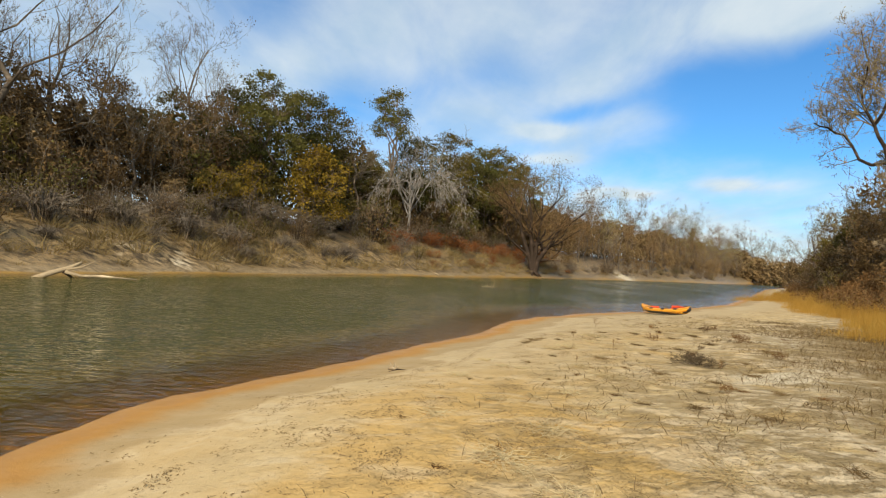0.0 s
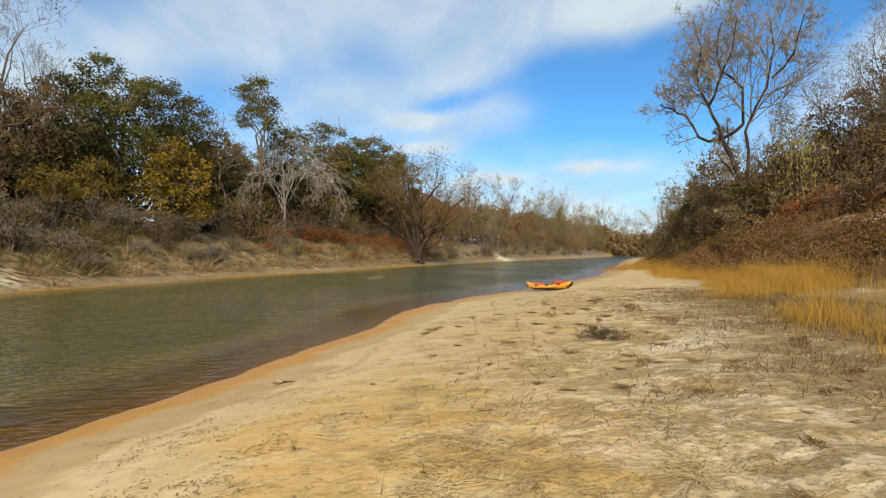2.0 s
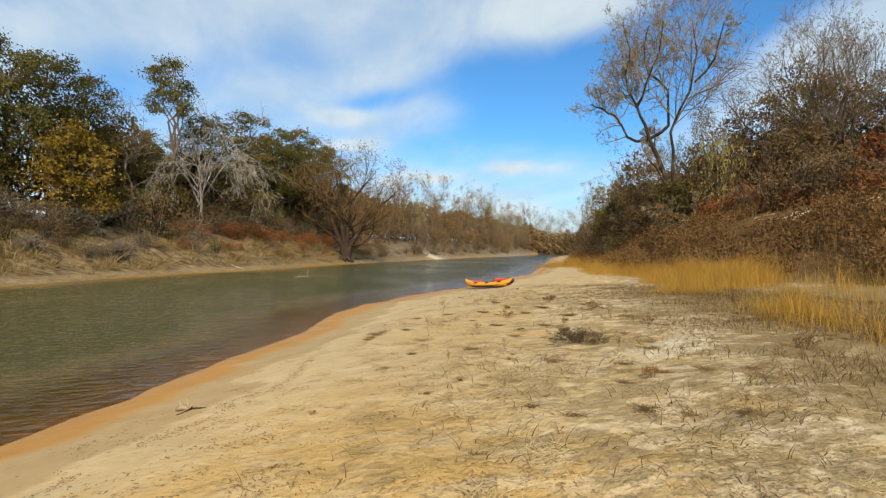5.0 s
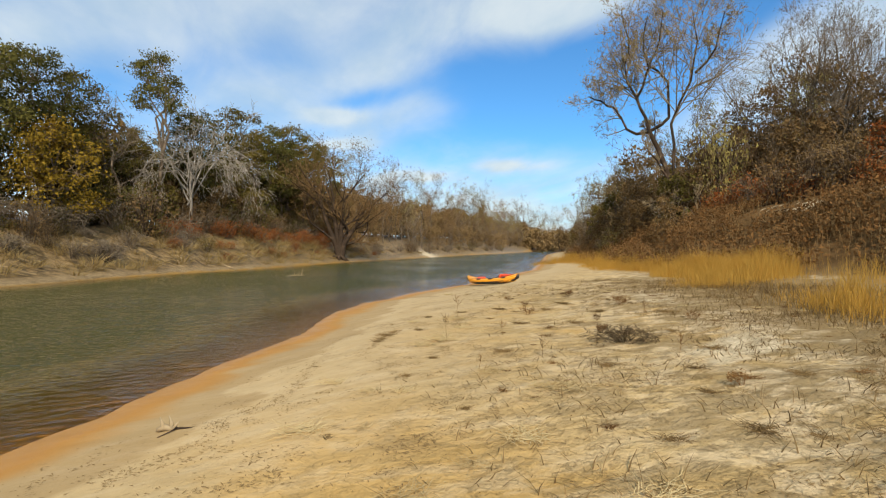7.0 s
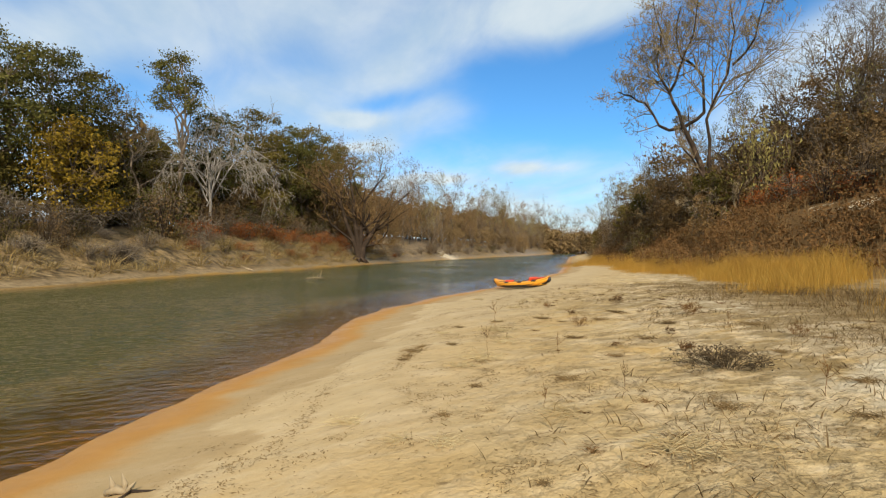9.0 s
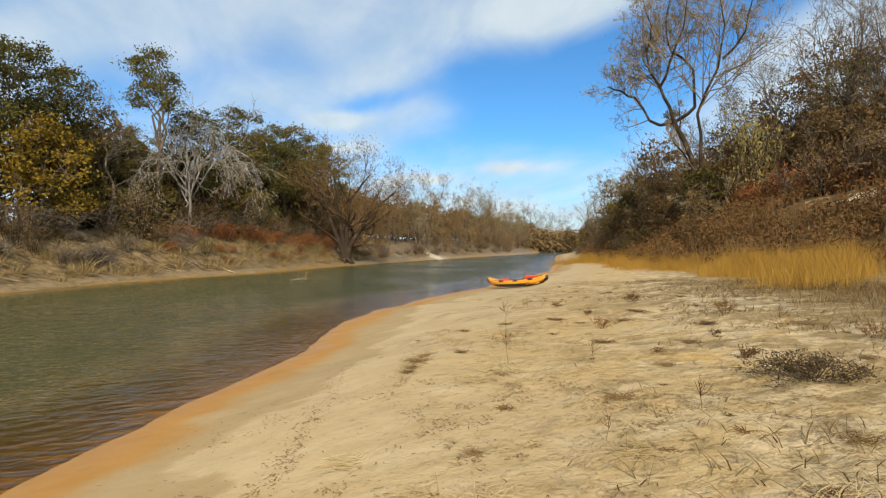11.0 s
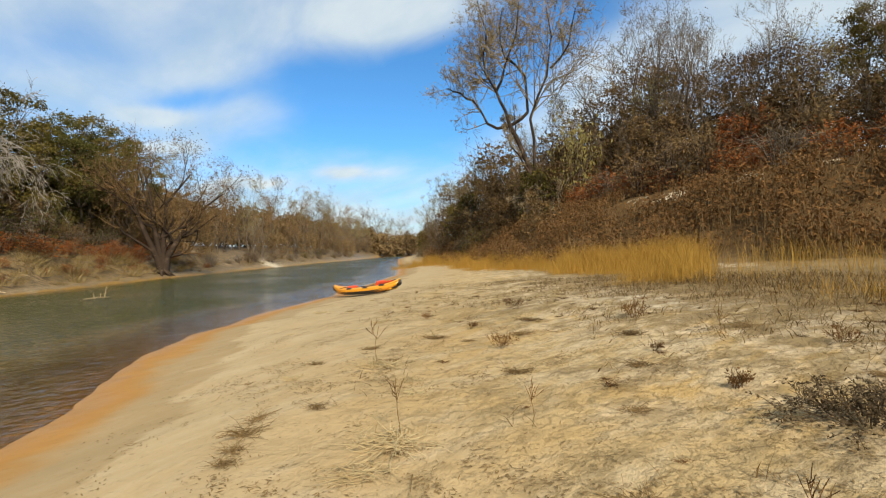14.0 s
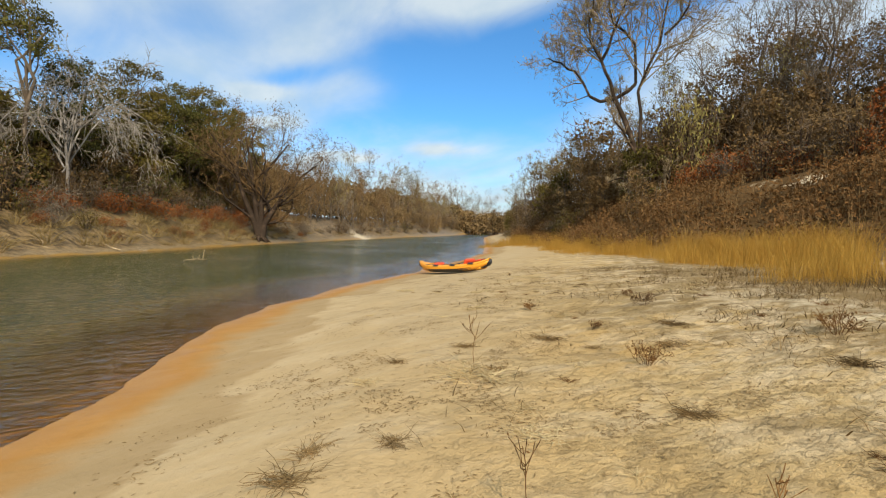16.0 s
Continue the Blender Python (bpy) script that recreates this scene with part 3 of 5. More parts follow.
class Plant:
    """Grows a branching skeleton; segs[level] hold rows of p0, p1, r0, r1 and tips the points that carry leaves."""

    def __init__(self, seed, kids=(4, 4, 2), up=0.25, wiggle=0.22, angle=(30, 62), shrink=(0.42, 0.68), droop=0.0, steps=(5, 4, 3, 2)):
        self.rng = np.random.default_rng(seed)
        self.kids, self.up, self.wiggle, self.angle, self.shrink, self.droop, self.steps = kids, up, wiggle, angle, shrink, droop, steps
        self.segs, self.tips = [[], [], [], [], []], []

    def turn(self, d):
        a = radians(self.rng.uniform(*self.angle))
        s = unit(np.cross(d, self.rng.normal(size=3)))
        return unit(d * math.cos(a) + s * math.sin(a))

    def line(self, pts, r0, r1, level, bare=0.3, n=None):
        """A limb along given points, then its side branches."""
        pts = [np.asarray(p, float) for p in pts]
        m = len(pts) - 1
        for i in range(m):
            a, b = r0 + (r1 - r0) * i / m, r0 + (r1 - r0) * (i + 1) / m
            self.segs[level].append((*pts[i], *pts[i + 1], a, b))
        if level >= len(self.kids):
            return
        total = sum(np.linalg.norm(pts[i + 1] - pts[i]) for i in range(m))
        for _ in range(n if n is not None else self.kids[level]):
            t = self.rng.uniform(bare, 1.0)
            i = min(int(t * m), m - 1)
            f = t * m - i
            p, d = pts[i] * (1 - f) + pts[i + 1] * f, unit(pts[i + 1] - pts[i])
            self.branch(p, self.turn(d), total * self.rng.uniform(*self.shrink) * (1.15 - 0.5 * t), max(0.006, (r0 + (r1 - r0) * t) * 0.5), level + 1)

    def branch(self, p, d, length, r, level):
        n = self.steps[min(level, len(self.steps) - 1)]
        pts = [p]
        for i in range(n):
            d = unit(d + self.rng.normal(size=3) * self.wiggle + np.array([0, 0, self.up - self.droop * level * (i + 1) / n]))
            pts.append(pts[-1] + d * length / n)
        if level >= len(self.kids) - 1:
            self.tips.extend(pts[1:])
        self.line(pts, r, max(0.004, r * 0.35), level, 0.2)

    def leaves(self, count, scatter, length, width, droop=0.0, low=0.0, clump=1, make=leaf_tris):
        tips = np.array(self.tips)
        tips = tips[tips[:, 2] >= low]
        if clump > 1:
            tips = tips[self.rng.integers(0, len(tips), max(1, count // clump))]
        pick = tips[self.rng.integers(0, len(tips), count)] + self.rng.normal(size=(count, 3)) * scatter
        pick[:, 2] = np.maximum(pick[:, 2], 0.05)
        return make(pick, length, width, self.rng, droop)

    def thing(self, name, bark, twig, leaf=None, leaf_mesh=None, label="", category="tree", least=0.007):
        top = new(name)
        tagged(top, label, category)
        low = category != "tree"
        v, f = join(tubes(self.segs[0], 7), tubes(self.segs[1], 4 if low else 5))
        tagged(part("stem" if low else "trunk", quad_mesh(name + "_trunk", v, f, [bark], smooth=True), top), kind="stuff" if low else "")
        fine = self.segs[3] + self.segs[4]
        if low:
            v, f = ribbons(self.segs[2] + fine, self.rng, least)
        else:
            v, f = join(tubes(self.segs[2], 3), ribbons(fine, self.rng, least))
        index = np.zeros(len(f), int)
        mats = [twig]
        if leaf_mesh is not None:
            tris = leaf_mesh[1] + len(v)
            v = np.concatenate([v, leaf_mesh[0]])
            index = np.concatenate([index, np.ones(len(tris), int)])
            mats.append(leaf)
        else:
            tris = None
        part("crown", quad_mesh(name + "_crown", v, f, mats, index, tris=tris), top)
        return top


def trunk_points(rng, height, lean, n=7, jit=0.035):
    pts = [np.zeros(3)]
    for i in range(1, n + 1):
        t = i / n
        pts.append(np.array([lean[0] * t ** 1.3, lean[1] * t ** 1.3, height * t]) + rng.normal(size=3) * height * jit * (0.3 + t) * (1, 1, 0.1))
    pts[0] = np.array([0, 0, -0.4])
    return pts


def leafy_tree(seed, height, leaf, n_leaf, label, bark=BARK, twig=TWIG, bare=0.35, limbs=11, size=0.24, scatter=0.32, up=0.18, shrink=(0.32, 0.5), low=0.0, kids=(11, 4, 4, 2)):
    p = Plant(seed, kids=kids, up=up, shrink=shrink)
    p.line(trunk_points(p.rng, height * 0.9, (p.rng.normal() * 0.8, p.rng.normal() * 0.8)), height * 0.013 + 0.03, 0.03, 0, bare, limbs)
    return p.thing("tree", bark, twig, leaf, p.leaves(n_leaf, scatter, size, size * 0.62, 0.2, low, 13) if n_leaf else None, label)


def shrub(seed, height, width, leaf, n_leaf, label, twig=TWIG, size=0.16, stems=26, arch=0.5, name="shrub", fork=(4, 2)):
    p = Plant(seed, kids=(0, fork[0], fork[1]), up=0.05, wiggle=0.25, shrink=(0.3, 0.5), steps=(3, 3, 2))
    for _ in range(stems):
        a, k = p.rng.uniform(0, 2 * math.pi), p.rng.uniform(0.15, 1)
        r = width * 0.5 * k
        h = height * p.rng.uniform(0.55, 1.0) * (1 - 0.35 * k * arch)
        b = np.array([math.cos(a), math.sin(a), 0])
        q = p.rng.normal(size=(3, 3)) * 0.12
        pts = [b * r * 0.25 + (0, 0, -0.3), b * r * 0.5 + (0, 0, h * 0.5) + q[0], b * r * 0.85 + (0, 0, h * 0.9) + q[1], b * r * (1.0 + 0.35 * arch) + (0, 0, h * (1 - 0.25 * arch)) + q[2]]
        p.line(pts, 0.03, 0.012, 1, 0.1, fork[0])
        p.tips.extend(pts[1:])
    mesh = None
    if n_leaf:
        m = int(n_leaf * 0.6)
        a, q = p.rng.uniform(0, 2 * math.pi, m), np.sqrt(p.rng.uniform(0.02, 1, m))
        lump = 0.8 + 0.25 * np.sin(a * 3 + seed) + 0.15 * np.sin(a * 7 + 2 * seed)
        rad = q * width * 0.55 * lump
        z = height * (0.02 + p.rng.uniform(0, 1, m) ** 0.9 * (1.0 - 0.5 * q * q) * (0.75 + 0.25 * lump))
        inner = leaf_tris(np.stack([np.cos(a) * rad, np.sin(a) * rad, z], 1), size, size * 0.6, p.rng)
        mesh = join(inner, p.leaves(n_leaf - m, 0.28, size, size * 0.6))
    return p.thing(name, DARK_BARK if twig is TWIG else BARK, twig, leaf, mesh, label, "shrub" if name == "shrub" else "thicket", 0.007 if name == "shrub" else 0.011)


def park(ob):
    """A pattern that is kept as the first copy of its kind."""
    ob["spare"] = 1
    return ob


def put(ob, x, y, scale=1.0, turn=None, tall=1.0, sink=0.0, rng=random, group=""):
    """The pattern itself at first, then copies of it."""
    m = pose(x, y, gz(x, y) - sink, 0, 0, rng.uniform(0, 360) if turn is None else turn) @ Matrix.Diagonal((scale, scale, scale * tall, 1))
    if "spare" in ob:
        del ob["spare"]
        ob.matrix_basis = m
        got = ob
    else:
        keep = ob.matrix_basis.copy()
        ob.matrix_basis = Matrix()
        got = copy_thing(ob, m)
        ob.matrix_basis = keep
    if group:
        tagged(got, group=group)
    return got


def clump_points(centres, reach, per, rng, flat=0.6):
    """Leaf places, heaped round each of the given centres."""
    n = len(centres)
    off = rng.normal(size=(n, per, 3)) * (reach * rng.uniform(0.6, 1.25, (n, 1, 1))) * np.array([1, 1, flat])
    return (np.asarray(centres)[:, None] + off).reshape(-1, 3)


def bent(a, b, rng, sag=0.08, n=3):
    """Points from a to b with a crook in them."""
    a, b = np.asarray(a, float), np.asarray(b, float)
    k = np.linalg.norm(b - a) * sag
    return [a] + [a + (b - a) * i / n + rng.normal(size=3) * k for i in range(1, n)] + [b]


def crown_tree(seed, height, width, base, leaf, label, lobes=8, clumps=13, per=84, size=0.23, reach=0.46, bark=BARK, twig=TWIG, fork=0.42):
    """A broad tree: a forking trunk, limbs out to rounded lobes of crown, and leaf clumps over each lobe with gaps between."""
    p = Plant(seed, kids=(0, 0, 0))
    rng = p.rng
    trunk = trunk_points(rng, height * 0.74, (rng.normal() * 0.7, rng.normal() * 0.7), 7, 0.025)
    p.line(trunk, height * 0.014 + 0.05, 0.06, 0, n=0)
    centres = []
    for i in range(lobes):
        t = (i + 0.5) / lobes
        z = base + (height - base) * (0.12 + 0.76 * t)
        out = width * 0.5 * math.sqrt(max(0.05, 1 - (2 * t - 0.85) ** 2)) * rng.uniform(0.45, 0.8)
        a = i * 2.4 + rng.uniform(-0.4, 0.4)
        c = np.array([math.cos(a) * out, math.sin(a) * out, z])
        r = width * rng.uniform(0.17, 0.26)
        root = trunk[max(1, min(6, int(7 * (fork + (z / height - fork) * 0.6))))]
        limb = bent(root, c, rng, 0.09)
        p.line(limb, height * 0.006 + 0.02, 0.03, 1, n=0)
        for _ in range(clumps):
            d = unit(rng.normal(size=3) + np.array([0, 0, 0.35]))
            q = c + d * r * rng.uniform(0.7, 1.1) * np.array([1, 1, 0.85])
            p.line(bent(limb[2] * 0.5 + c * 0.5, q, rng, 0.1, 2), 0.028, 0.012, 2, n=0)
            for _ in range(3):
                p.segs[3].append((*q, *(q + rng.normal(size=3) * reach), 0.01, 0.005))
            centres.append(q)
    pts = clump_points(centres, reach, per, rng)
    return p.thing("tree", bark, twig, leaf, leaf_tris(pts, size, size * 0.64, rng, 0.2), label)


def brush(seed, height, width, leaf, label, twig=TWIG, clumps=80, per=24, size=0.2, stems=12, reach=0.36, fork=(3, 2)):
    """Young trees grown together: crooked stems under several uneven domes of leaf clumps."""
    p = Plant(seed, kids=(0, *fork), up=0.12, wiggle=0.25, shrink=(0.25, 0.45), steps=(3, 3, 2))
    rng = p.rng
    domes = [(rng.uniform(-0.3, 0.3) * width, rng.uniform(-0.3, 0.3) * width, height * rng.uniform(0.55, 1.0), width * rng.uniform(0.16, 0.3)) for _ in range(6)]
    for i in range(stems):
        x, y, h, w = domes[i % 6]
        top = np.array([x, y, h]) + rng.normal(size=3) * (w * 0.6, w * 0.6, h * 0.1)
        pts = bent((x * 0.5, y * 0.5, -0.3), top, rng, 0.07)
        p.line(pts, 0.05, 0.012, 1, 0.3, fork[0] + 1)
    centres = []
    for i in range(clumps):
        x, y, h, w = domes[i % 6]
        a, t = rng.uniform(0, 2 * math.pi), rng.uniform(0, 1) ** 0.8
        s = w * (1.0 - 0.75 * t ** 3) * rng.uniform(0.75, 1.15)
        centres.append((x + math.cos(a) * s, y + math.sin(a) * s, h * (0.08 + 0.92 * t)))
    pts = clump_points(centres, reach, per, rng, 0.7)
    pts[:, 2] = np.maximum(pts[:, 2], 0.05)
    return p.thing("thicket", DARK_BARK if twig is TWIG else BARK, twig, leaf, leaf_tris(pts, size, size * 0.6, rng), label, "thicket", 0.011)


def arching_tree(seed, height, label):
    """A bare pale tree whose limbs sweep out and hang over in a broad dome of fine twigs."""
    p = Plant(seed, kids=(16, 7, 6, 4), up=0.05, wiggle=0.16, shrink=(0.34, 0.5), angle=(18, 48), droop=0.09, steps=(5, 5, 3, 2))
    rng = p.rng
    p.line([(0, 0, -0.4), (0.2, 0, height * 0.3), (0.1, 0.1, height * 0.5), (0.4, 0, height * 0.72)], 0.2, 0.07, 0, 0.3, 2)
    for i in range(13):
        a = i * 2.4
        z = height * (0.28 + 0.42 * (i / 13))
        out = height * rng.uniform(0.38, 0.6) * (1.15 - 0.5 * i / 13)
        d = np.array([math.cos(a), math.sin(a), 0])
        top = height * rng.uniform(0.74, 1.0)
        pts = [(0.1, 0, z), d * out * 0.3 + (0, 0, z + (top - z) * 0.55), d * out * 0.65 + (0, 0, top), d * out + (0, 0, top - height * 0.12), d * out * 1.18 + (0, 0, top - height * 0.32)]
        p.line([np.asarray(q, float) + rng.normal(size=3) * 0.15 for q in pts], 0.085, 0.02, 1, 0.15, 11)
    return p.thing("tree", PALE_BARK, PALE_TWIG, None, None, label, least=0.011)


OAKS = [park(crown_tree(s, 15, w, b, OLIVE, "broad oak with olive-green autumn leaves on the far bank", lobes=n)) for s, w, b, n in ((11, 9.5, 4.0, 10), (12, 8.0, 5.0, 9))]
TANS = [park(crown_tree(s, 14, w, b, OLIVE_TAN, "tall tree with thinning olive and tan leaves", lobes=n, per=62)) for s, w, b, n in ((21, 7.0, 3.0, 9), (22, 8.0, 4.0, 9))]
RUSSETS = [park(crown_tree(24, 11, 7.5, 3.5, BROWN, "half-bare tree with dry brown leaves among grey twigs", lobes=8, per=34, size=0.22, reach=0.6, twig=GREY_TWIG))]
BARES = [park(leafy_tree(s, 16, BROWN, 300, "tall bare grey tree with fine leafless twigs", BARK, GREY_TWIG, 0.3, 11, 0.14, 0.3, 0.26, (0.38, 0.56), kids=(10, 5, 5, 5))) for s in (31, 32)]
YELLOWS = [park(crown_tree(43, 9.5, 8.0, 1.2, GOLD_LEAF, "ragged tree with dull golden autumn leaves", lobes=11, clumps=11, per=44, size=0.25, reach=0.5))]
PALES = [park(arching_tree(51, 11, "pale grey leafless tree with arching fine twigs"))]
THICK = [park(leafy_tree(s, 10, lf, n, lb, BARK, tw, 0.08, 13, 0.15, 0.3, 0.26, (0.4, 0.62), kids=(11, 4, 5, 3)))
         for s, lf, n, tw, lb in ((61, BROWN, 1100, RUST_TWIG, "brown leafless willow thicket on the river bank"), (62, WILLOW_LEAF, 700, GREY_TWIG, "grey-brown willow thicket with a few dry leaves"),
                                  (63, OLIVE_TAN, 1200, RUST_TWIG, "dull olive and brown willow thicket"))]
SHRUBS = [park(shrub(71, 4.2, 4.4, BROWN, 700, "dense brown undergrowth of dry leaves and twigs", size=0.19, stems=20)), park(shrub(72, 3.2, 3.6, OLIVE_TAN, 700, "olive and tan bush at the wood's edge", size=0.18, stems=18)),
          park(shrub(73, 3.0, 4.0, BROWN, 120, "grey leafless brush with arching twigs", GREY_TWIG, stems=36, arch=0.9)), park(shrub(74, 4.8, 4.0, OLIVE, 700, "dark green undergrowth bush", size=0.19, stems=18))]
REDS = [park(shrub(75, 2.2, 3.2, RUST, 900, "low brush with rust-red dead leaves", RUST_TWIG, 0.15, stems=18))]
MOUNDS = [park(shrub(76, 1.7, 2.2, None, 0, "grey dome of drooping dead vines", GREY_TWIG, stems=60, arch=1.0))]
FILLS = [park(brush(s, 7.5, 5.4, lf, lb, tw, c, n, size)) for s, lf, c, n, size, tw, lb in (
    (81, OLIVE, 80, 26, 0.32, TWIG, "dense dark green young trees at the wood's edge"), (82, BROWN, 72, 22, 0.28, GREY_TWIG, "dense leafless young trees with dry brown leaves"),
    (83, OLIVE_TAN, 80, 26, 0.32, TWIG, "dense young trees with olive and tan leaves"), (84, RUSSET, 72, 22, 0.28, RUST_TWIG, "dense brown willow scrub"),
    (85, RUST, 72, 22, 0.28, RUST_TWIG, "dense scrub with rust-red leaves"), (86, BROWN, 80, 26, 0.31, TWIG, "dense young trees with brown leaves"))]
DEEPS = [park(brush(s, 8.5, 6.0, lf, lb, TWIG, 60, 16, 0.72, 6, 0.62, (2, 1))) for s, lf, lb in ((87, OLIVE, "dark undergrowth deep in the wood"), (88, BROWN, "brown undergrowth deep in the wood"), (89, RUSSET, "tan-brown scrub behind the river willows"))]


def along(line, start, stop, step, off, jitter, rng):
    """Places beside a polyline between two points' heights in y, at distances off to its left (negative: right)."""
    out = []
    for (ax, ay), (bx, by) in zip(line[:-1], line[1:]):
        d = math.hypot(bx - ax, by - ay)
        n = max(1, int(d / step))
        for i in range(n):
            t = (i + rng.uniform(0.1, 0.9)) / n
            x, y = ax + (bx - ax) * t, ay + (by - ay) * t
            if start <= y <= stop:
                o = off + rng.uniform(-jitter, jitter)
                out.append((x - (by - ay) / d * o, y + (bx - ax) / d * o))
    return out


def build_woods():
    r = random.Random(5)
    far, right = "trees of the far bank", "trees of the hillside"
    tall = park(crown_tree(13, 18.5, 5.2, 11.5, OLIVE, "tall slender tree with one high olive crown", lobes=6, clumps=12, per=70, bark=BARK))
    gold_small = park(crown_tree(44, 5.5, 3.6, 1.0, GOLD_LEAF, "small tree with golden autumn leaves", lobes=6, clumps=8, per=34, size=0.16, reach=0.36))
    # trees that stand out, with their own heights
    for ob, own, x, y, h, turn in (
            (BARES[0], 16, -29.0, 33.0, 19.0, 20), (BARES[1], 16, -25.7, 36.0, 18.5, 140), (BARES[0], 16, -24.8, 39.1, 14.5, 200), (BARES[1], 16, -24.4, 43.3, 13.2, 60), (BARES[0], 16, -21.7, 43.7, 9.8, 300),
            (BARES[1], 16, -20.6, 48.2, 16.0, 20), (BARES[0], 16, -19.7, 50.8, 13.4, 90), (BARES[0], 16, -9.7, 65.8, 11.8, 10), (BARES[1], 16, -8.2, 64.0, 10.5, 200),
            (RUSSETS[0], 11, -23.6, 42.2, 10.0, 0), (RUSSETS[0], 11, -19.0, 49.6, 10.4, 120), (RUSSETS[0], 11, -21.6, 46.6, 7.6, 240), (RUSSETS[0], 11, -27.0, 37.0, 9.0, 60),
            (OAKS[1], 15, -17.9, 53.0, 12.6, 0), (OAKS[0], 15, -15.4, 54.6, 14.8, 90), (OAKS[1], 15, -13.4, 60.0, 14.6, 30), (TANS[1], 14, -12.0, 65.2, 14.0, 40),
            (tall, 18.5, -5.4, 69.2, 18.3, 10), (TANS[0], 14, -7.2, 69.0, 10.5, 200), (OAKS[1], 15, -2.6, 74.6, 13.6, 10), (TANS[1], 14, 1.2, 85.2, 17.2, 100), (TANS[0], 14, 4.0, 84.5, 14.0, 300),
            (OAKS[0], 15, 5.8, 86.8, 15.2, 200), (TANS[1], 14, 9.7, 95.2, 17.4, 10), (OAKS[1], 15, 11.6, 95.0, 16.0, 250), (OAKS[0], 15, 14.8, 101.5, 15.6, 120), (OAKS[1], 15, 8.0, 88.5, 13.4, 170),
            (YELLOWS[0], 9.5, -10.9, 56.4, 9.0, 10), (gold_small, 5.5, -15.4, 50.6, 6.0, 60), (gold_small, 5.5, -16.8, 47.5, 4.6, 150), (PALES[0], 11, -2.4, 69.6, 10.8, 30)):
        put(ob, x, y, h / own, turn, group=far)
    # the wood behind them
    for x, y in along(FAR, 4, 88, 6.5, 19, 3.0, r):
        put(r.choice((TANS[0], TANS[1], BARES[0], OAKS[1]) if y > 48 else (BARES[0], BARES[1], RUSSETS[0], BARES[1])), x, y, r.uniform(0.7, 0.9) * (0.8 if y > 62 else 1), rng=r, group=far)
    under = "undergrowth of the far bank"
    for x, y in along(FAR, 2, 104, 2.2, 16.8, 1.4, r):
        put(DEEPS[0] if y > 46 and r.random() < 0.6 else DEEPS[1], x, y, r.uniform(1.0, 1.25) * (1.0 if y > 48 else 0.8), rng=r, sink=0.1, group=under)
    for off, lo, hi in ((10.4, 0.55, 0.8), (13.6, 0.8, 1.1)):
        for x, y in along(FAR, 6, 92, 2.3 if off < 12 else 3.0, off, 1.2, r):
            if min(math.hypot(x + 10.6, y - 55.5), math.hypot(x + 2.0, y - 68.4)) < 3.4:
                continue
            put(r.choice((FILLS[0], FILLS[2], FILLS[5], FILLS[2], FILLS[1]) if y > 48 else (FILLS[5], FILLS[1], FILLS[2], FILLS[1], FILLS[3])), x, y, r.uniform(lo, hi), rng=r, sink=0.1, group=under)
    for x, y in along(FAR, 0, 88, 2.5, 8.0, 1.0, r):
        put(r.choice((SHRUBS[0], SHRUBS[0], SHRUBS[1], SHRUBS[2], SHRUBS[2], SHRUBS[3])), x, y, r.uniform(0.75, 1.2), rng=r, sink=0.1, group=under)
    for x, y in along(FAR, 8, 62, 2.6, 6.4, 0.9, r):
        put(r.choice((SHRUBS[0], SHRUBS[2], SHRUBS[1])), x, y, r.uniform(0.55, 0.85), rng=r, sink=0.15, group=under)
    for x, y in along(FAR, 10, 62, 2.3, 4.8, 1.6, r):
        put(r.choice((SHRUBS[2], MOUNDS[0], SHRUBS[2], SHRUBS[0], SHRUBS[1])), x, y, r.uniform(0.4, 0.75), rng=r, sink=0.05, group=under)
    for x, y, k in ((-12.2, 43.4, 0.9), (-14.0, 44.6, 1.3), (-11.0, 48.8, 0.9), (-6.8, 53.5, 1.25), (-20.5, 33.5, 1.5), (-18.2, 37.5, 1.3), (-16.0, 41.5, 1.5)):
        put(MOUNDS[0], x, y, k, rng=r, sink=0.05, group=under)
    for x, y in along(FAR, 58, 96, 2.4, 6.2, 1.6, r):
        put(REDS[0], x, y, r.uniform(0.7, 1.1), rng=r, sink=0.05, group="red brush of the far bank")
    for x, y in along(FAR, 56, 96, 2.6, 3.5, 1.3, r):
        put(REDS[0], x, y, r.uniform(0.3, 0.5), rng=r, sink=0.05, group="red brush of the far bank")
    # willow thickets that run on down the river
    for x, y in along(FAR, 88, 190, 7.0, 9, 2.0, r):
        put(r.choice((THICK[0], THICK[0], THICK[1], THICK[2])), x, y, r.uniform(0.85, 1.1), rng=r, group=far)
    for x, y in along(FAR, 92, 235, 4.4, 5.5, 1.4, r):
        put(r.choice((FILLS[3], FILLS[3], THICK[1], THICK[0])), x, y, r.uniform(0.7, 1.0), rng=r, sink=0.1, group=under)
    for x, y in along(FAR, 96, 260, 5.4, 13, 2.0, r):
        put(r.choice((FILLS[3], THICK[0], FILLS[3], THICK[1])), x, y, r.uniform(1.2, 1.5), rng=r, sink=0.1, group=under)
    for x, y in along(FAR, 100, 300, 4.6, 17, 2.0, r):
        put(DEEPS[2], x, y, r.uniform(1.0, 1.3), rng=r, sink=0.1, group=under)
    for i in range(16):
        put(DEEPS[2], 104 + 6.5 * i, 238 + 2.4 * i + r.uniform(-4, 4), r.uniform(1.2, 1.6), rng=r, sink=0.2, group=under)
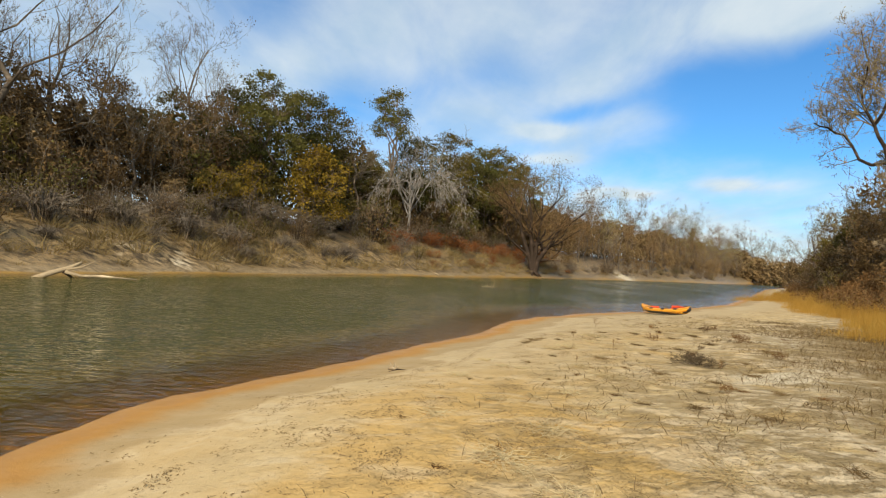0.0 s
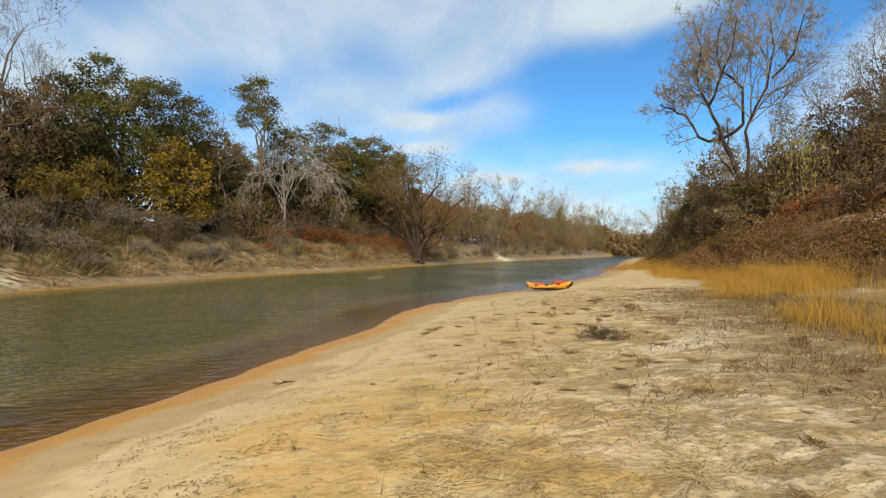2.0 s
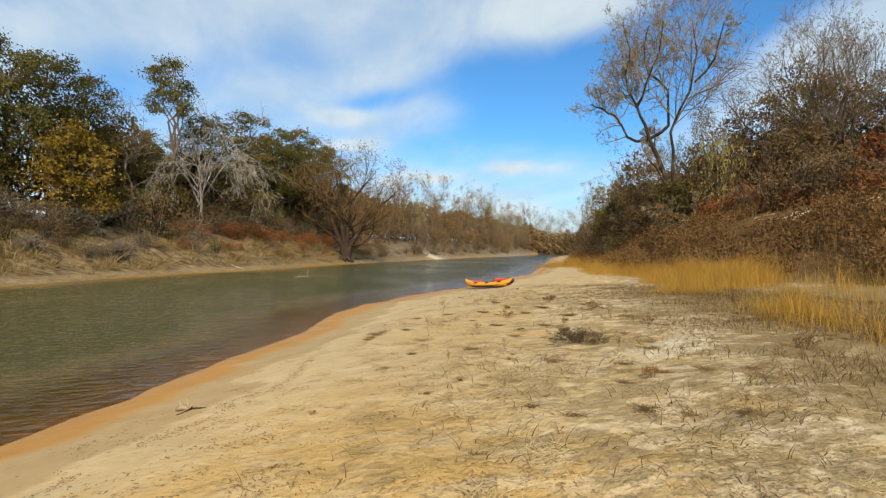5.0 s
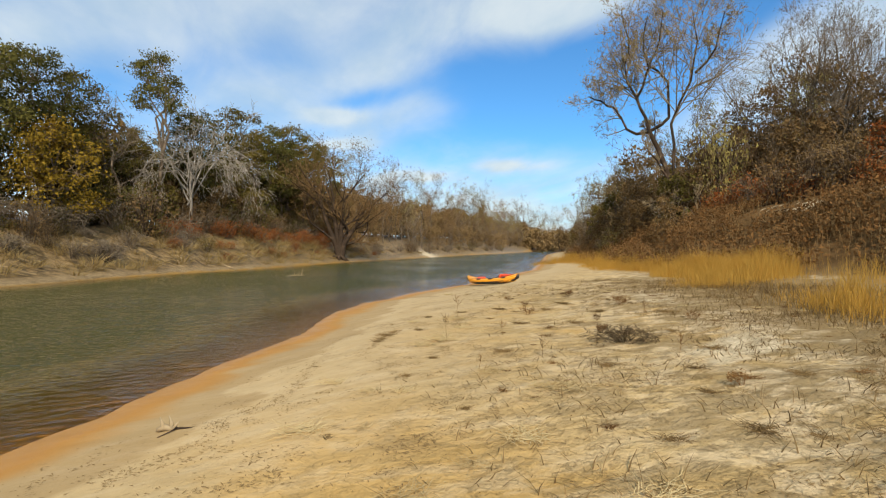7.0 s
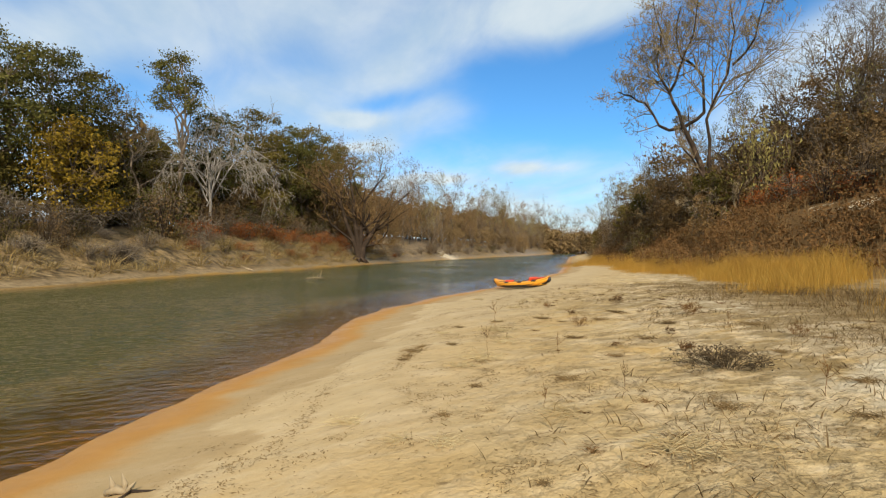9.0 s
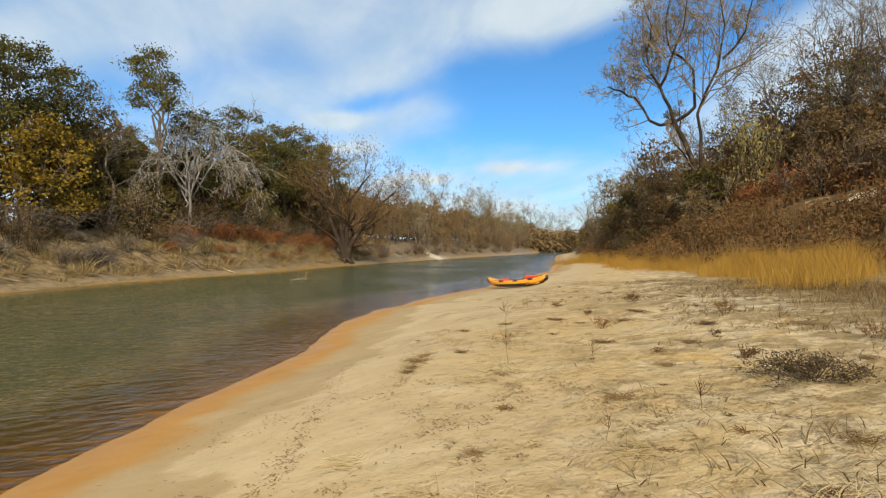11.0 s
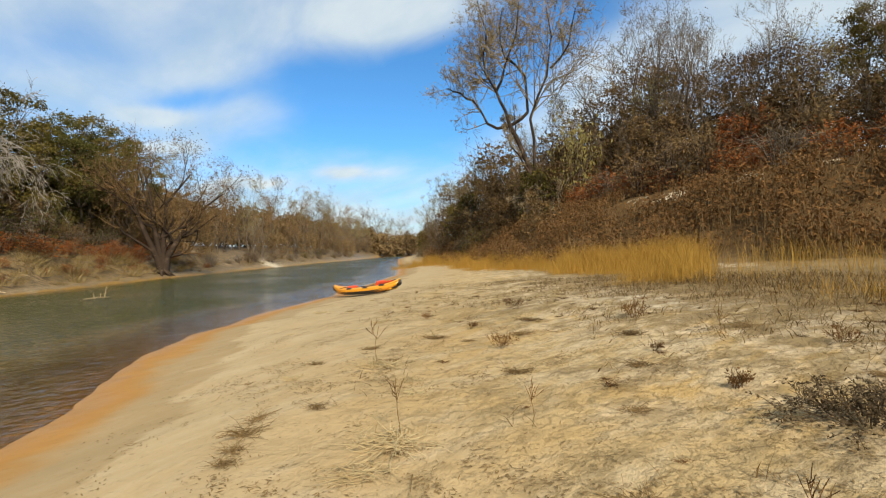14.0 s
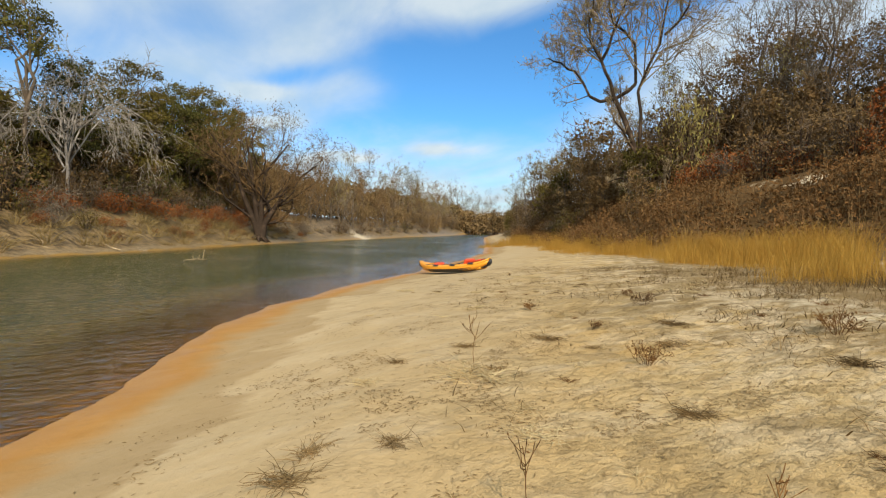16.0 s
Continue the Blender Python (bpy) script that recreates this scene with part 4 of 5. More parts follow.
    # the trees that close the bend far down the river
    for i, (x, y, k) in enumerate(((113.8, 222.0, 1.38), (120.0, 228.9, 1.46), (126.4, 235.7, 1.59), (119.7, 218.8, 1.74), (126.1, 225.5, 1.84), (132.7, 232.1, 1.91), (125.6, 215.4, 1.85), (132.1, 222.0, 1.93), (138.8, 228.5, 1.98), (131.2, 212.0, 1.8), (138.0, 218.4, 1.82), (144.8, 224.6, 1.86), (136.8, 208.4, 1.7))):
        put((DEEPS[2], FILLS[3], FILLS[3])[i % 3], x + 6, y + 16, k * 0.8, rng=r, sink=0.2, group=under)
        put((BARES[1], THICK[1])[i % 2], x + 8, y + 22, k * 0.66, rng=r, sink=0.3, group=far)
    for x, y in along(FAR, 90, 170, 3.6, 3.0, 0.8, r):
        put(r.choice((SHRUBS[2], SHRUBS[0], SHRUBS[2], SHRUBS[1])), x, y, r.uniform(0.45, 0.8), rng=r, sink=0.05, group=under)
    for i in range(24):
        t = (i % 12) / 11
        put(r.choice((BARES[1], FILLS[1], FILLS[5], FILLS[2], FILLS[5])), 112 + 80 * t, 232 + 30 * t + 14 * (i // 12) + r.uniform(-5, 5), r.uniform(1.2, 1.7), rng=r, sink=0.1, group=far)
    # right bank beyond the willow, and down the river
    for x, y in along(FOOT, 66, 262, 8, -4.5, 2.0, r):
        put(r.choice((FILLS[3], THICK[1], FILLS[2], FILLS[1])), x, y, r.uniform(0.8, 1.1), rng=r, group=right)
    hillbrush = "brush of the hillside"
    for x, y in along(FOOT, 45, 80, 4.2, -6.5, 1.5, r):
        put(r.choice((THICK[0], THICK[1], THICK[2])), x, y, r.uniform(0.62, 0.85), rng=r, group=right)
    for x, y in along(FOOT, 40, 80, 3.2, -5.0, 1.8, r):
        put(r.choice((FILLS[3], FILLS[2], FILLS[1])), x, y, r.uniform(0.6, 0.9), rng=r, sink=0.1, group=hillbrush)
    for x, y in along(FOOT, 44, 80, 4.5, -13, 2.5, r):
        put(r.choice((FILLS[3], FILLS[1])), x, y, r.uniform(0.9, 1.15), rng=r, sink=0.1, group=hillbrush)
    for x, y in along(FOOT, 48, 110, 3.5, -1.5, 1.2, r):
        put(r.choice((SHRUBS[2], SHRUBS[1], SHRUBS[0])), x, y, r.uniform(0.5, 0.8), rng=r, sink=0.05, group=hillbrush)
    # the hillside wood: low brush at its edge, scrub above, bare trees over it
    for x, y in along(FOOT, 3, 46, 2.1, -10.2, 1.3, r):
        put(r.choice((SHRUBS[0], SHRUBS[0], SHRUBS[2], SHRUBS[1], REDS[0], REDS[0])), x, y, r.uniform(0.6, 0.95), rng=r, sink=0.05, group=hillbrush)
    for x, y in along(FOOT, 3, 58, 2.8, -13, 1.4, r):
        put(r.choice((FILLS[1], FILLS[3], FILLS[5], FILLS[4], FILLS[2], FILLS[5])), x, y, r.uniform(0.55, 0.85), rng=r, sink=0.05, group=hillbrush)
    for x, y in along(FOOT, 3, 62, 2.6, -17, 1.6, r):
        put(r.choice((FILLS[1], FILLS[3], FILLS[5], FILLS[4], FILLS[3])), x, y, r.uniform(0.75, 1.0) * min(1.0, max(0.68, y / 40)), rng=r, sink=0.05, group=hillbrush)
    for x, y in along(FOOT, 3, 66, 2.6, -21, 1.6, r):
        put(r.choice(DEEPS[1:]), x, y, r.uniform(0.7, 0.95) * min(1.0, max(0.66, y / 42)), rng=r, sink=0.05, group=hillbrush)
    for ob, own, x, y, h in ((BARES[1], 16, 49.3, 41.0, 15.5), (BARES[0], 16, 50.1, 39.0, 15.8), (BARES[1], 16, 47.5, 37.0, 13.5), (BARES[0], 16, 45.1, 33.7, 12.0), (BARES[1], 16, 43.6, 31.2, 9.4),
                             (BARES[0], 16, 48.5, 35.0, 12.5), (RUSSETS[0], 11, 45.2, 29.8, 8.8), (BARES[0], 16, 44.9, 27.6, 10.2), (BARES[1], 16, 44.0, 25.9, 9.2), (RUSSETS[0], 11, 44.6, 26.8, 8.4),
                             (RUSSETS[0], 11, 45.2, 24.2, 7.4), (TANS[0], 14, 46.6, 22.3, 9.4), (BARES[0], 16, 45.8, 21.0, 9.8), (OAKS[1], 15, 47.2, 19.5, 9.4), (TANS[1], 14, 46.0, 16.5, 9.0), (BARES[1], 16, 45.0, 14.0, 10.0),
                             (BARES[0], 16, 46.5, 43.5, 12.0), (THICK[1], 10, 43.8, 44.5, 9.0), (THICK[0], 10, 46.0, 39.5, 8.4), (THICK[1], 10, 44.6, 36.0, 7.6), (THICK[0], 10, 42.8, 29.0, 6.4),
                             (THICK[1], 10, 42.2, 24.0, 6.2), (THICK[0], 10, 41.8, 19.0, 6.0), (BARES[1], 16, 52.0, 30.0, 11.0), (RUSSETS[0], 11, 50.5, 40.2, 12.5), (RUSSETS[0], 11, 48.2, 36.6, 10.5), (RUSSETS[0], 11, 47.2, 42.0, 10.0), (BARES[0], 16, 47.0, 35.2, 13.0), (BARES[0], 16, 53.0, 24.0, 11.0)):
        put(ob, x, y, h / own, rng=r, group=right)
    for x, y, k in ((40.2, 37.2, 1.0), (41.5, 35.0, 1.1), (38.6, 38.8, 0.8), (42.8, 31.5, 1.0), (44.0, 27.0, 1.1), (40.6, 22.0, 0.8), (37.6, 31.0, 0.7), (38.2, 27.5, 0.8)):
        put(REDS[0], x, y, k * 1.15, rng=r, sink=0.05, group="red brush of the hillside")
    bush = park(shrub(78, 3.0, 3.4, WILLOW_LEAF, 1100, "bush with yellow-green leaves beneath the trees"))
    put(bush, 40.6, 40.6, 1.25, 0, tall=2.1, group="brush of the hillside")
    for x, y, k in ((88.7, 129.0, 1.3), (63.3, 86.7, 1.3), (49.1, 63.4, 1.3), (47.2, 57.4, 1.3), (64.6, 85.3, 1.3), (39.8, 45.0, 0.7), (41.4, 43.2, 0.9), (36.4, 45.6, 0.5), (39.6, 41.2, 0.55), (45.0, 42.0, 1.15), (48.9, 46.2, 1.3), (43.4, 37.1, 0.9), (40.8, 32.2, 0.8), (48.3, 37.9, 1.1), (46.0, 46.5, 1.2), (43.0, 47.0, 0.95), (51.0, 42.0, 1.3), (45.5, 34.0, 1.0), (47.0, 30.5, 1.0)):
        put(r.choice((FILLS[1], FILLS[3], FILLS[5])), x, y, k, rng=r, sink=0.1, group=hillbrush)


def big_willow():
    """The leaning old willow on the hillside: limbs drawn as they run, twigs grown on them."""
    p = Plant(91, kids=(6, 8, 9, 8), up=0.14, wiggle=0.28, shrink=(0.30, 0.52), angle=(28, 65))

    def limb(pts, r0, r1, level=1, n=10, bare=0.25):
        q = [np.array((u, p.rng.normal() * 0.25 + v, z)) for u, v, z in pts]
        fine = []
        for a, b in zip(q[:-1], q[1:]):
            fine += [a, (a + b) / 2 + p.rng.normal(size=3) * 0.12]
        p.line(fine + [q[-1]], r0, r1, level, bare, n)
    limb(((0, 0, -0.5), (-0.9, 0, 2.4), (-1.7, 0, 4.5), (-3.2, 0, 7.5)), 0.31, 0.20, 0, 5, 0.4)
    limb(((-3.2, 0, 7.5), (-5.4, 0.3, 7.9), (-6.8, 0.8, 10.0), (-8.0, 1.0, 10.6), (-9.3, 1.2, 11.2)), 0.14, 0.05, 1, 16)
    limb(((-3.2, 0, 7.5), (-4.0, 0, 9.4), (-4.8, -0.2, 11.0), (-5.5, -0.3, 13.2), (-5.0, -0.3, 15.0), (-5.8, 0, 17.6)), 0.165, 0.045, 1, 26)
    limb(((-3.2, 0, 7.5), (-1.4, 0.6, 8.6), (-1.5, 1.0, 11.6), (-3.4, 1.2, 13.2), (-3.8, 1.2, 15.6), (-3.4, 1.2, 17.4)), 0.16, 0.05, 1, 20)
    limb(((-0.5, 0.4, -0.4), (-1.0, 0.6, 4.5), (-1.2, 0.8, 8.0), (0.6, 1.0, 11.4), (1.2, 0.8, 14.4), (0.8, 0.5, 16.8)), 0.19, 0.045, 1, 28, 0.4)
    limb(((-4.4, 0, 10.2), (-3.4, -0.8, 12.0), (-2.2, -1.0, 14.2), (-1.8, -0.8, 16.8)), 0.14, 0.04, 1, 14)
    limb(((1.0, 1.0, 12.0), (2.8, 0.6, 13.6), (3.6, 0.4, 16.4)), 0.12, 0.04, 1, 18)
    limb(((0.2, 0, -0.3), (1.4, -0.6, 1.2), (1.8, -0.8, 2.8)), 0.12, 0.04, 1, 8)
    limb(((-0.3, -0.3, -0.3), (-1.8, -1.0, 1.6), (-3.6, -1.2, 1.4)), 0.10, 0.03, 1, 9)
    ob = p.thing("willow_tree", DARK_BARK, WILLOW_TWIG, WILLOW_LEAF, p.leaves(7500, 0.42, 0.15, 0.045, 0.6, 8.5), "old leaning willow with bare limbs and thin yellowed leaves", least=0.012)
    tagged(ob, category="tree")
    ob.matrix_basis = pose(38.1, 41.9, gz(38.1, 41.9) - 0.1, 0, 0, -46) @ Matrix.Diagonal((0.86, 1.0, 1.06, 1))


def snag_tree():
    """The dark leaning willow stump at the far water's edge."""
    p = Plant(95, kids=(5, 5, 5, 4), up=0.2, wiggle=0.28, shrink=(0.4, 0.62))
    for u, z, top in ((-2.5, 11, -4.5), (1.0, 10, 3.2), (3.5, 8.0, 6.2), (-0.5, 10.5, -1.0)):
        p.line([(0.4, 0, -0.6), (u * 0.15 + 0.2, 0.3, 1.6), (u * 0.5, 0.2, z * 0.4), (u * 0.9, -0.3, z * 0.7), (top, 0, z)], 0.42, 0.06, 0, 0.25, 9)
    for k in range(9):
        a = k * 0.7
        p.line([(0.3, 0, 0.4), (math.cos(a) * 0.8, math.sin(a) * 0.8, 0.1), (math.cos(a) * 1.7, math.sin(a) * 1.7, -0.7)], 0.22, 0.06, 0, 0.9, 0)
    ob = p.thing("leaning_willow", DARK_BARK, RUST_TWIG, BROWN, p.leaves(9000, 0.5, 0.19, 0.08), "dark leaning willow with exposed roots at the water's edge")
    tagged(ob, category="tree")
    ob.matrix_basis = pose(15.6, 84.6, gz(15.6, 84.6), 0, 0, -10) @ Matrix.Scale(1.22, 4)


build_woods()
big_willow()
snag_tree()


# ---- grass and weeds ----
def scatter(rng, n, x0, x1, y0, y1):
    return rng.uniform(x0, x1, n), rng.uniform(y0, y1, n)


def on_land(x, y):
    return np.stack([x, y, land(x, y)[0]], 1)


def golden_grass():
    rng = np.random.default_rng(3)
    x, y = scatter(rng, 2200000, 9.5, 42, 4, 62)
    z, near, far, hill = land(x, y)
    edge = np.interp(y, (5, 9, 12.6, 15.7, 19.8, 22.8, 25.5, 29.5, 37, 54), (10.6, 11.2, 12.3, 14.4, 16.6, 18.2, 20.3, 23.3, 25.6, 34.2))
    inside = x - edge + 0.7 * np.clip((22 - y) / 4, 0, 1) + (bumps(x, y, 1.6, 31) - 0.5) * 2.2
    thick = np.clip(inside / 2.4, 0, 1) ** 1.3 * np.clip((1.6 - hill) / 1.5, 0, 1)
    thick *= np.clip((bumps(x, y, 1.1, 33) - 0.25) * 2.4, 0.05, 1) * np.clip((bumps(x, y, 0.35, 34) - 0.15) * 2, 0.15, 1)
    gap = np.clip(gauss(x, y, 26.0, 21.5, 6.0, 1.5, 25) + gauss(x, y, 14.6, 16.0, 1.8, 1.0, 40), 0, 1)
    thick *= 1 - 0.94 * gap
    thick *= np.interp(y, (4, 12, 14, 16, 17.5, 62), (1.0, 1.0, 0.7, 0.7, 1.0, 0.7))
    thick *= np.clip((y - 12 - 0.52 * (x - 4.9)) / 1.6 + 0.5 + (16.0 - x).clip(0, 9), 0.03, 1.0)
    keep = rng.uniform(size=len(x)) < thick
    x, y, z, near_edge = x[keep], y[keep], z[keep], np.clip(inside[keep] / 3.4, 0, 1)
    n = len(x)
    h = rng.uniform(0.3, 1.12, n) * (0.30 + 0.72 * near_edge) * np.interp(y, (4, 12, 14, 16, 18), (1.05, 1.0, 0.75, 0.75, 1.0)) * (0.65 + 0.6 * bumps(x, y, 0.5, 38))
    lean = rng.normal(size=(n, 2)) * 0.26 + np.array([-0.14, -0.06])
    v, f = blades(np.stack([x, y, z - 0.02], 1), h, lean * h[:, None], rng.uniform(0.005, 0.012, n), rng)
    tagged(new("golden_grass", quad_mesh("golden_grass", v, f, [GOLD])), "stand of golden dry grass at the hill's foot", "grass", kind="stuff")


def hillside_weeds():
    rng = np.random.default_rng(4)
    x, y = scatter(rng, 170000, 18, 52, -6, 90)
    z, near, far, hill = land(x, y)
    k = np.clip((hill + 0.6) / 0.8, 0, 1) * np.clip((9.5 - hill) / 2, 0, 1) * np.clip(bumps(x, y, 1.5, 35) * 2.4 - 0.55, 0.05, 1)
    k *= 1 - np.clip(1.2 * (gauss(x, y, 34.6, 31.0, 2.6, 1.1, 60) + gauss(x, y, 34.2, 20.5, 2.0, 0.9, 40) + gauss(x, y, 36, 26, 1.6, 0.7, 40) + gauss(x, y, 33.6, 28.2, 1.8, 0.6, 70) + gauss(x, y, 33.0, 23.6, 1.8, 0.6, 70)), 0, 1)
    k *= np.interp(y, (-12, 50, 100), (1, 1, 0.5))
    keep = rng.uniform(size=len(x)) < k
    base = np.stack([x[keep], y[keep], z[keep] - 0.03], 1)
    n = len(base)
    clear = np.clip(hill[keep] / 8.0, 0, 1)
    h = rng.uniform(0.6, 1.45, n) * (0.4 + 1.1 * bumps(base[:, 0], base[:, 1], 1.4, 37)) * (1.15 - 0.5 * clear)
    lean = rng.normal(size=(n, 2)) * 0.2
    stems = blades(base, h, lean * h[:, None], np.full(n, 0.016), rng)
    m = 4
    t = rng.uniform(0.35, 1.05, (n, m, 1))
    pts = base[:, None] + np.concatenate([lean[:, None] * t * h[:, None, None], t * h[:, None, None]], 2)
    pts = pts.reshape(-1, 3) + rng.normal(size=(n * m, 3)) * 0.05
    v, f = join(stems, leaf_quads(pts, 0.2, 0.075, rng, 0.5))
    index = np.ones(len(f), int)
    index[:len(stems[1])] = 0
    tagged(new("hillside_weeds", quad_mesh("hillside_weeds", v, f, [BANK_STALK, WEED], index)), "dense dark brown dead weeds on the hillside", "weeds", kind="stuff")


def bank_grass():
    """Tussocks of straw-coloured grass that hang down the far bank."""
    rng, r = np.random.default_rng(6), random.Random(8)
    kinds = []
    for q in range(3):
        n = 120
        a, d = rng.uniform(0, 2 * math.pi, n), rng.uniform(0, 1, n) ** 0.6
        base = np.stack([np.cos(a) * d * 0.7, np.sin(a) * d * 0.7, np.full(n, -0.15)], 1)
        lean = np.stack([np.cos(a), np.sin(a)], 1) * (0.2 + 0.75 * d)[:, None] + rng.normal(size=(n, 2)) * 0.28
        v, f = blades(base, rng.uniform(0.25, 0.95, n) * (1.1 - 0.5 * d), lean, rng.uniform(0.02, 0.042, n), rng)
        ob = new("grass_tussock", quad_mesh("grass_tussock", v, f, [BANK_GRASS]))
        kinds.append(park(tagged(ob, "tussock of straw and olive dry grass on the bank", "grass", "tussocks of the far bank")))
    for off, step in ((1.4, 2.2), (2.4, 1.5), (3.5, 1.35), (4.6, 1.35), (5.8, 1.6), (7.0, 2.2)):
        for x, y in along(FAR, 10, 94, step, off, 0.9, r):
            if float(slope_sand(np.array([x]), np.array([y]), np.array([off]))[0]) < 0.45 and float(gauss(x, y, -14.0, 37.0, 1.6, 3.0, 30)) < 0.35 and float(gauss(x, y, 3.2, 63.0, 1.8, 1.5)) < 0.35 and r.random() < 0.8:
                put(r.choice(kinds), x, y, r.uniform(0.55, 1.75) * (0.6 if off < 2 else 1), rng=r, sink=0.02)
    for x, y in along(FAR, 96, 150, 6, 3.0, 1.2, r):
        put(r.choice(kinds), x, y, r.uniform(0.9, 1.4), rng=r, sink=0.02)


golden_grass()
hillside_weeds()
bank_grass()


# ---- the kayak ----
def loft(rings, closed=True, caps=True):
    bm = bmesh.new()
    loops = [[bm.verts.new(p) for p in ring] for ring in rings]
    for a, b in zip(loops[:-1], loops[1:]):
        n = len(a)
        for i in range(n if closed else n - 1):
            bm.faces.new((a[i], a[(i + 1) % n], b[(i + 1) % n], b[i]))
    if caps and closed:
        bm.faces.new(loops[0][::-1])
        bm.faces.new(loops[-1])
    return bm


def round_box(sx, sy, sz, m, bevel=0.03):
    bm = bmesh.new()
    bmesh.ops.create_cube(bm, size=1)
    bmesh.ops.scale(bm, vec=(sx, sy, sz), verts=bm.verts)
    bmesh.ops.bevel(bm, geom=bm.edges[:], offset=bevel, segments=3, affect="EDGES", profile=0.6)
    bmesh.ops.transform(bm, matrix=m, verts=bm.verts)
    return bm


def tube_bm(pts, radius, sides=14):
    """A bent tube with its own radius at each point."""
    pts = [Vector(p) for p in pts]
    rings = []
    for i, p in enumerate(pts):
        d = (pts[min(i + 1, len(pts) - 1)] - pts[max(i - 1, 0)]).normalized()
        u = d.cross(Vector((0, 0, 1))).normalized()
        w = u.cross(d)
        r = radius[i] if isinstance(radius, (list, tuple)) else radius
        rings.append([p + u * math.cos(a) * r + w * math.sin(a) * r for a in (2 * math.pi * k / sides for k in range(sides))])
    return loft(rings)


def build_kayak():
    orange = plain_material("orange_vinyl", (0.78, 0.29, 0.018), (0.88, 0.38, 0.03), 0.38, 5)
    red = plain_material("red_vinyl", (0.62, 0.055, 0.02), (0.74, 0.09, 0.03), 0.42, 6)
    black = plain_material("black_vinyl", (0.012, 0.012, 0.014), (0.03, 0.028, 0.028), 0.45, 9)
    yellow = plain_material("yellow_orange_vinyl", (0.83, 0.40, 0.03), (0.90, 0.48, 0.06), 0.4, 5)
    a, b = Vector((14.4, 32.4, 0.0)), Vector((15.48, 28.85, 0.0))
    length = (b - a).length
    half = length / 2
    top = tagged(new("kayak"), "orange inflatable kayak with red seats beached on the sand", "kayak")

    def lift(u):
        return 0.13 + 0.21 * abs(u) ** 3.4

    def beam(u):
        return 0.31 * (1 - abs(u) ** 2.6) + 0.015

    us = [i / 14 - 1 for i in range(29)]
    for sgn in (-1, 1):
        pts = [(u * half * 0.965, sgn * beam(u), lift(u) + 0.05) for u in us]
        rad = [0.135 * (1 - 0.62 * abs(u) ** 5) for u in us]
        tube = bm_part("side_tube", tube_bm(pts, rad), orange, top)
        # lower black rubbing strake on the outside of each tube
        strip = []
        for u in us:
            r = 0.139 * (1 - 0.62 * abs(u) ** 5)
            strip.append([Vector((u * half * 0.965, sgn * (beam(u) + r * math.cos(t)), lift(u) + 0.05 + r * math.sin(t))) for t in (radians(-88), radians(-62), radians(-36), radians(-10))])
        bm_part("strake", loft(strip, closed=False), black, tube, "black lower strake")
        seam = [Vector((u * half * 0.9, sgn * (beam(u * 0.93) + 0.137 * 0.9), lift(u * 0.93) + 0.115)) for u in us]
        bm_part("seam", tube_bm(seam, 0.008, 6), yellow, tube)
        for u in (-0.30, 0.18, 0.62):
            q = Vector((u * half, sgn * (beam(u) + 0.085), lift(u) + 0.165))
            bm_part("patch", round_box(0.26, 0.09, 0.02, Matrix.Translation(q) @ Euler((sgn * -0.75, 0, 0)).to_matrix().to_4x4(), 0.008), black, tube, "black handle patch")
    hull = [[Vector((u * half * 0.93, k * (beam(u) + 0.02), lift(u) - 0.085 + 0.02 * abs(k))) for k in (-1, -0.6, -0.2, 0.2, 0.6, 1)] for u in us]
    under = [[p - Vector((0, 0, 0.03)) for p in ring[::-1]] for ring in hull]
    bm_part("hull_bottom", loft([h + g for h, g in zip(hull, under)]), black, top, "black hull bottom")
    for k in (-0.14, 0.0, 0.14):
        bm_part("floor_tube", tube_bm([(u * half * 0.80, k, lift(u * 0.8) - 0.02) for u in us], 0.075, 10), yellow, top)
    for sgn, name in ((-1, "bow_deck"), (1, "stern_deck")):
        rings = []
        for i in range(7):
            u = sgn * (0.62 + 0.35 * i / 6)
            w = beam(u) + 0.07
            rings.append([Vector((u * half, w * k, lift(u) + 0.155 + 0.06 * (1 - k * k) - 0.02 * i / 6)) for k in (-1, -0.5, 0, 0.5, 1)] +
                         [Vector((u * half, w * k, lift(u) + 0.135 + 0.06 * (1 - k * k) - 0.02 * i / 6)) for k in (1, 0.5, 0, -0.5, -1)])
        deck = bm_part(name, loft(rings), orange if sgn < 0 else yellow, top)
        u = sgn * 0.975
        tip = [(u * half * 0.95, 0, lift(u) - 0.02), (u * half * 1.0, 0, lift(u) + 0.04), (u * half * 1.03, 0, lift(u) + 0.14)]
        bm_part("tip_cap", tube_bm(tip, [0.10, 0.085, 0.03], 10), black, deck, "black upturned end cap")
        loop = [(sgn * half * (0.80 + 0.04 * math.sin(t)), 0.09 * math.cos(t), lift(0.8) + 0.225 + 0.03 * math.sin(t)) for t in np.linspace(0, math.pi, 8)]
        bm_part("grab_handle", tube_bm(loop, 0.014, 6), black, deck)
    for u, tall in ((0.40, 0.27), (-0.45, 0.16)):
        seat = bm_part("seat", round_box(0.42, 0.46, 0.12, pose(u * half - 0.20, 0, lift(u) + 0.09), 0.05), red, top, "red inflatable seat")
        bm_part("backrest", round_box(0.11, 0.50, tall, pose(u * half + 0.06, 0, lift(u) + 0.10 + tall / 2, 0, 32, 0), 0.05), red, seat)
        for sgn in (-1, 1):
            bm_part("strap", tube_bm([(u * half + 0.08, sgn * 0.22, lift(u) + tall), (u * half - 0.1, sgn * 0.28, lift(u) + 0.22), (u * half - 0.32, sgn * 0.33, lift(u) + 0.18)], 0.012, 6), black, seat)
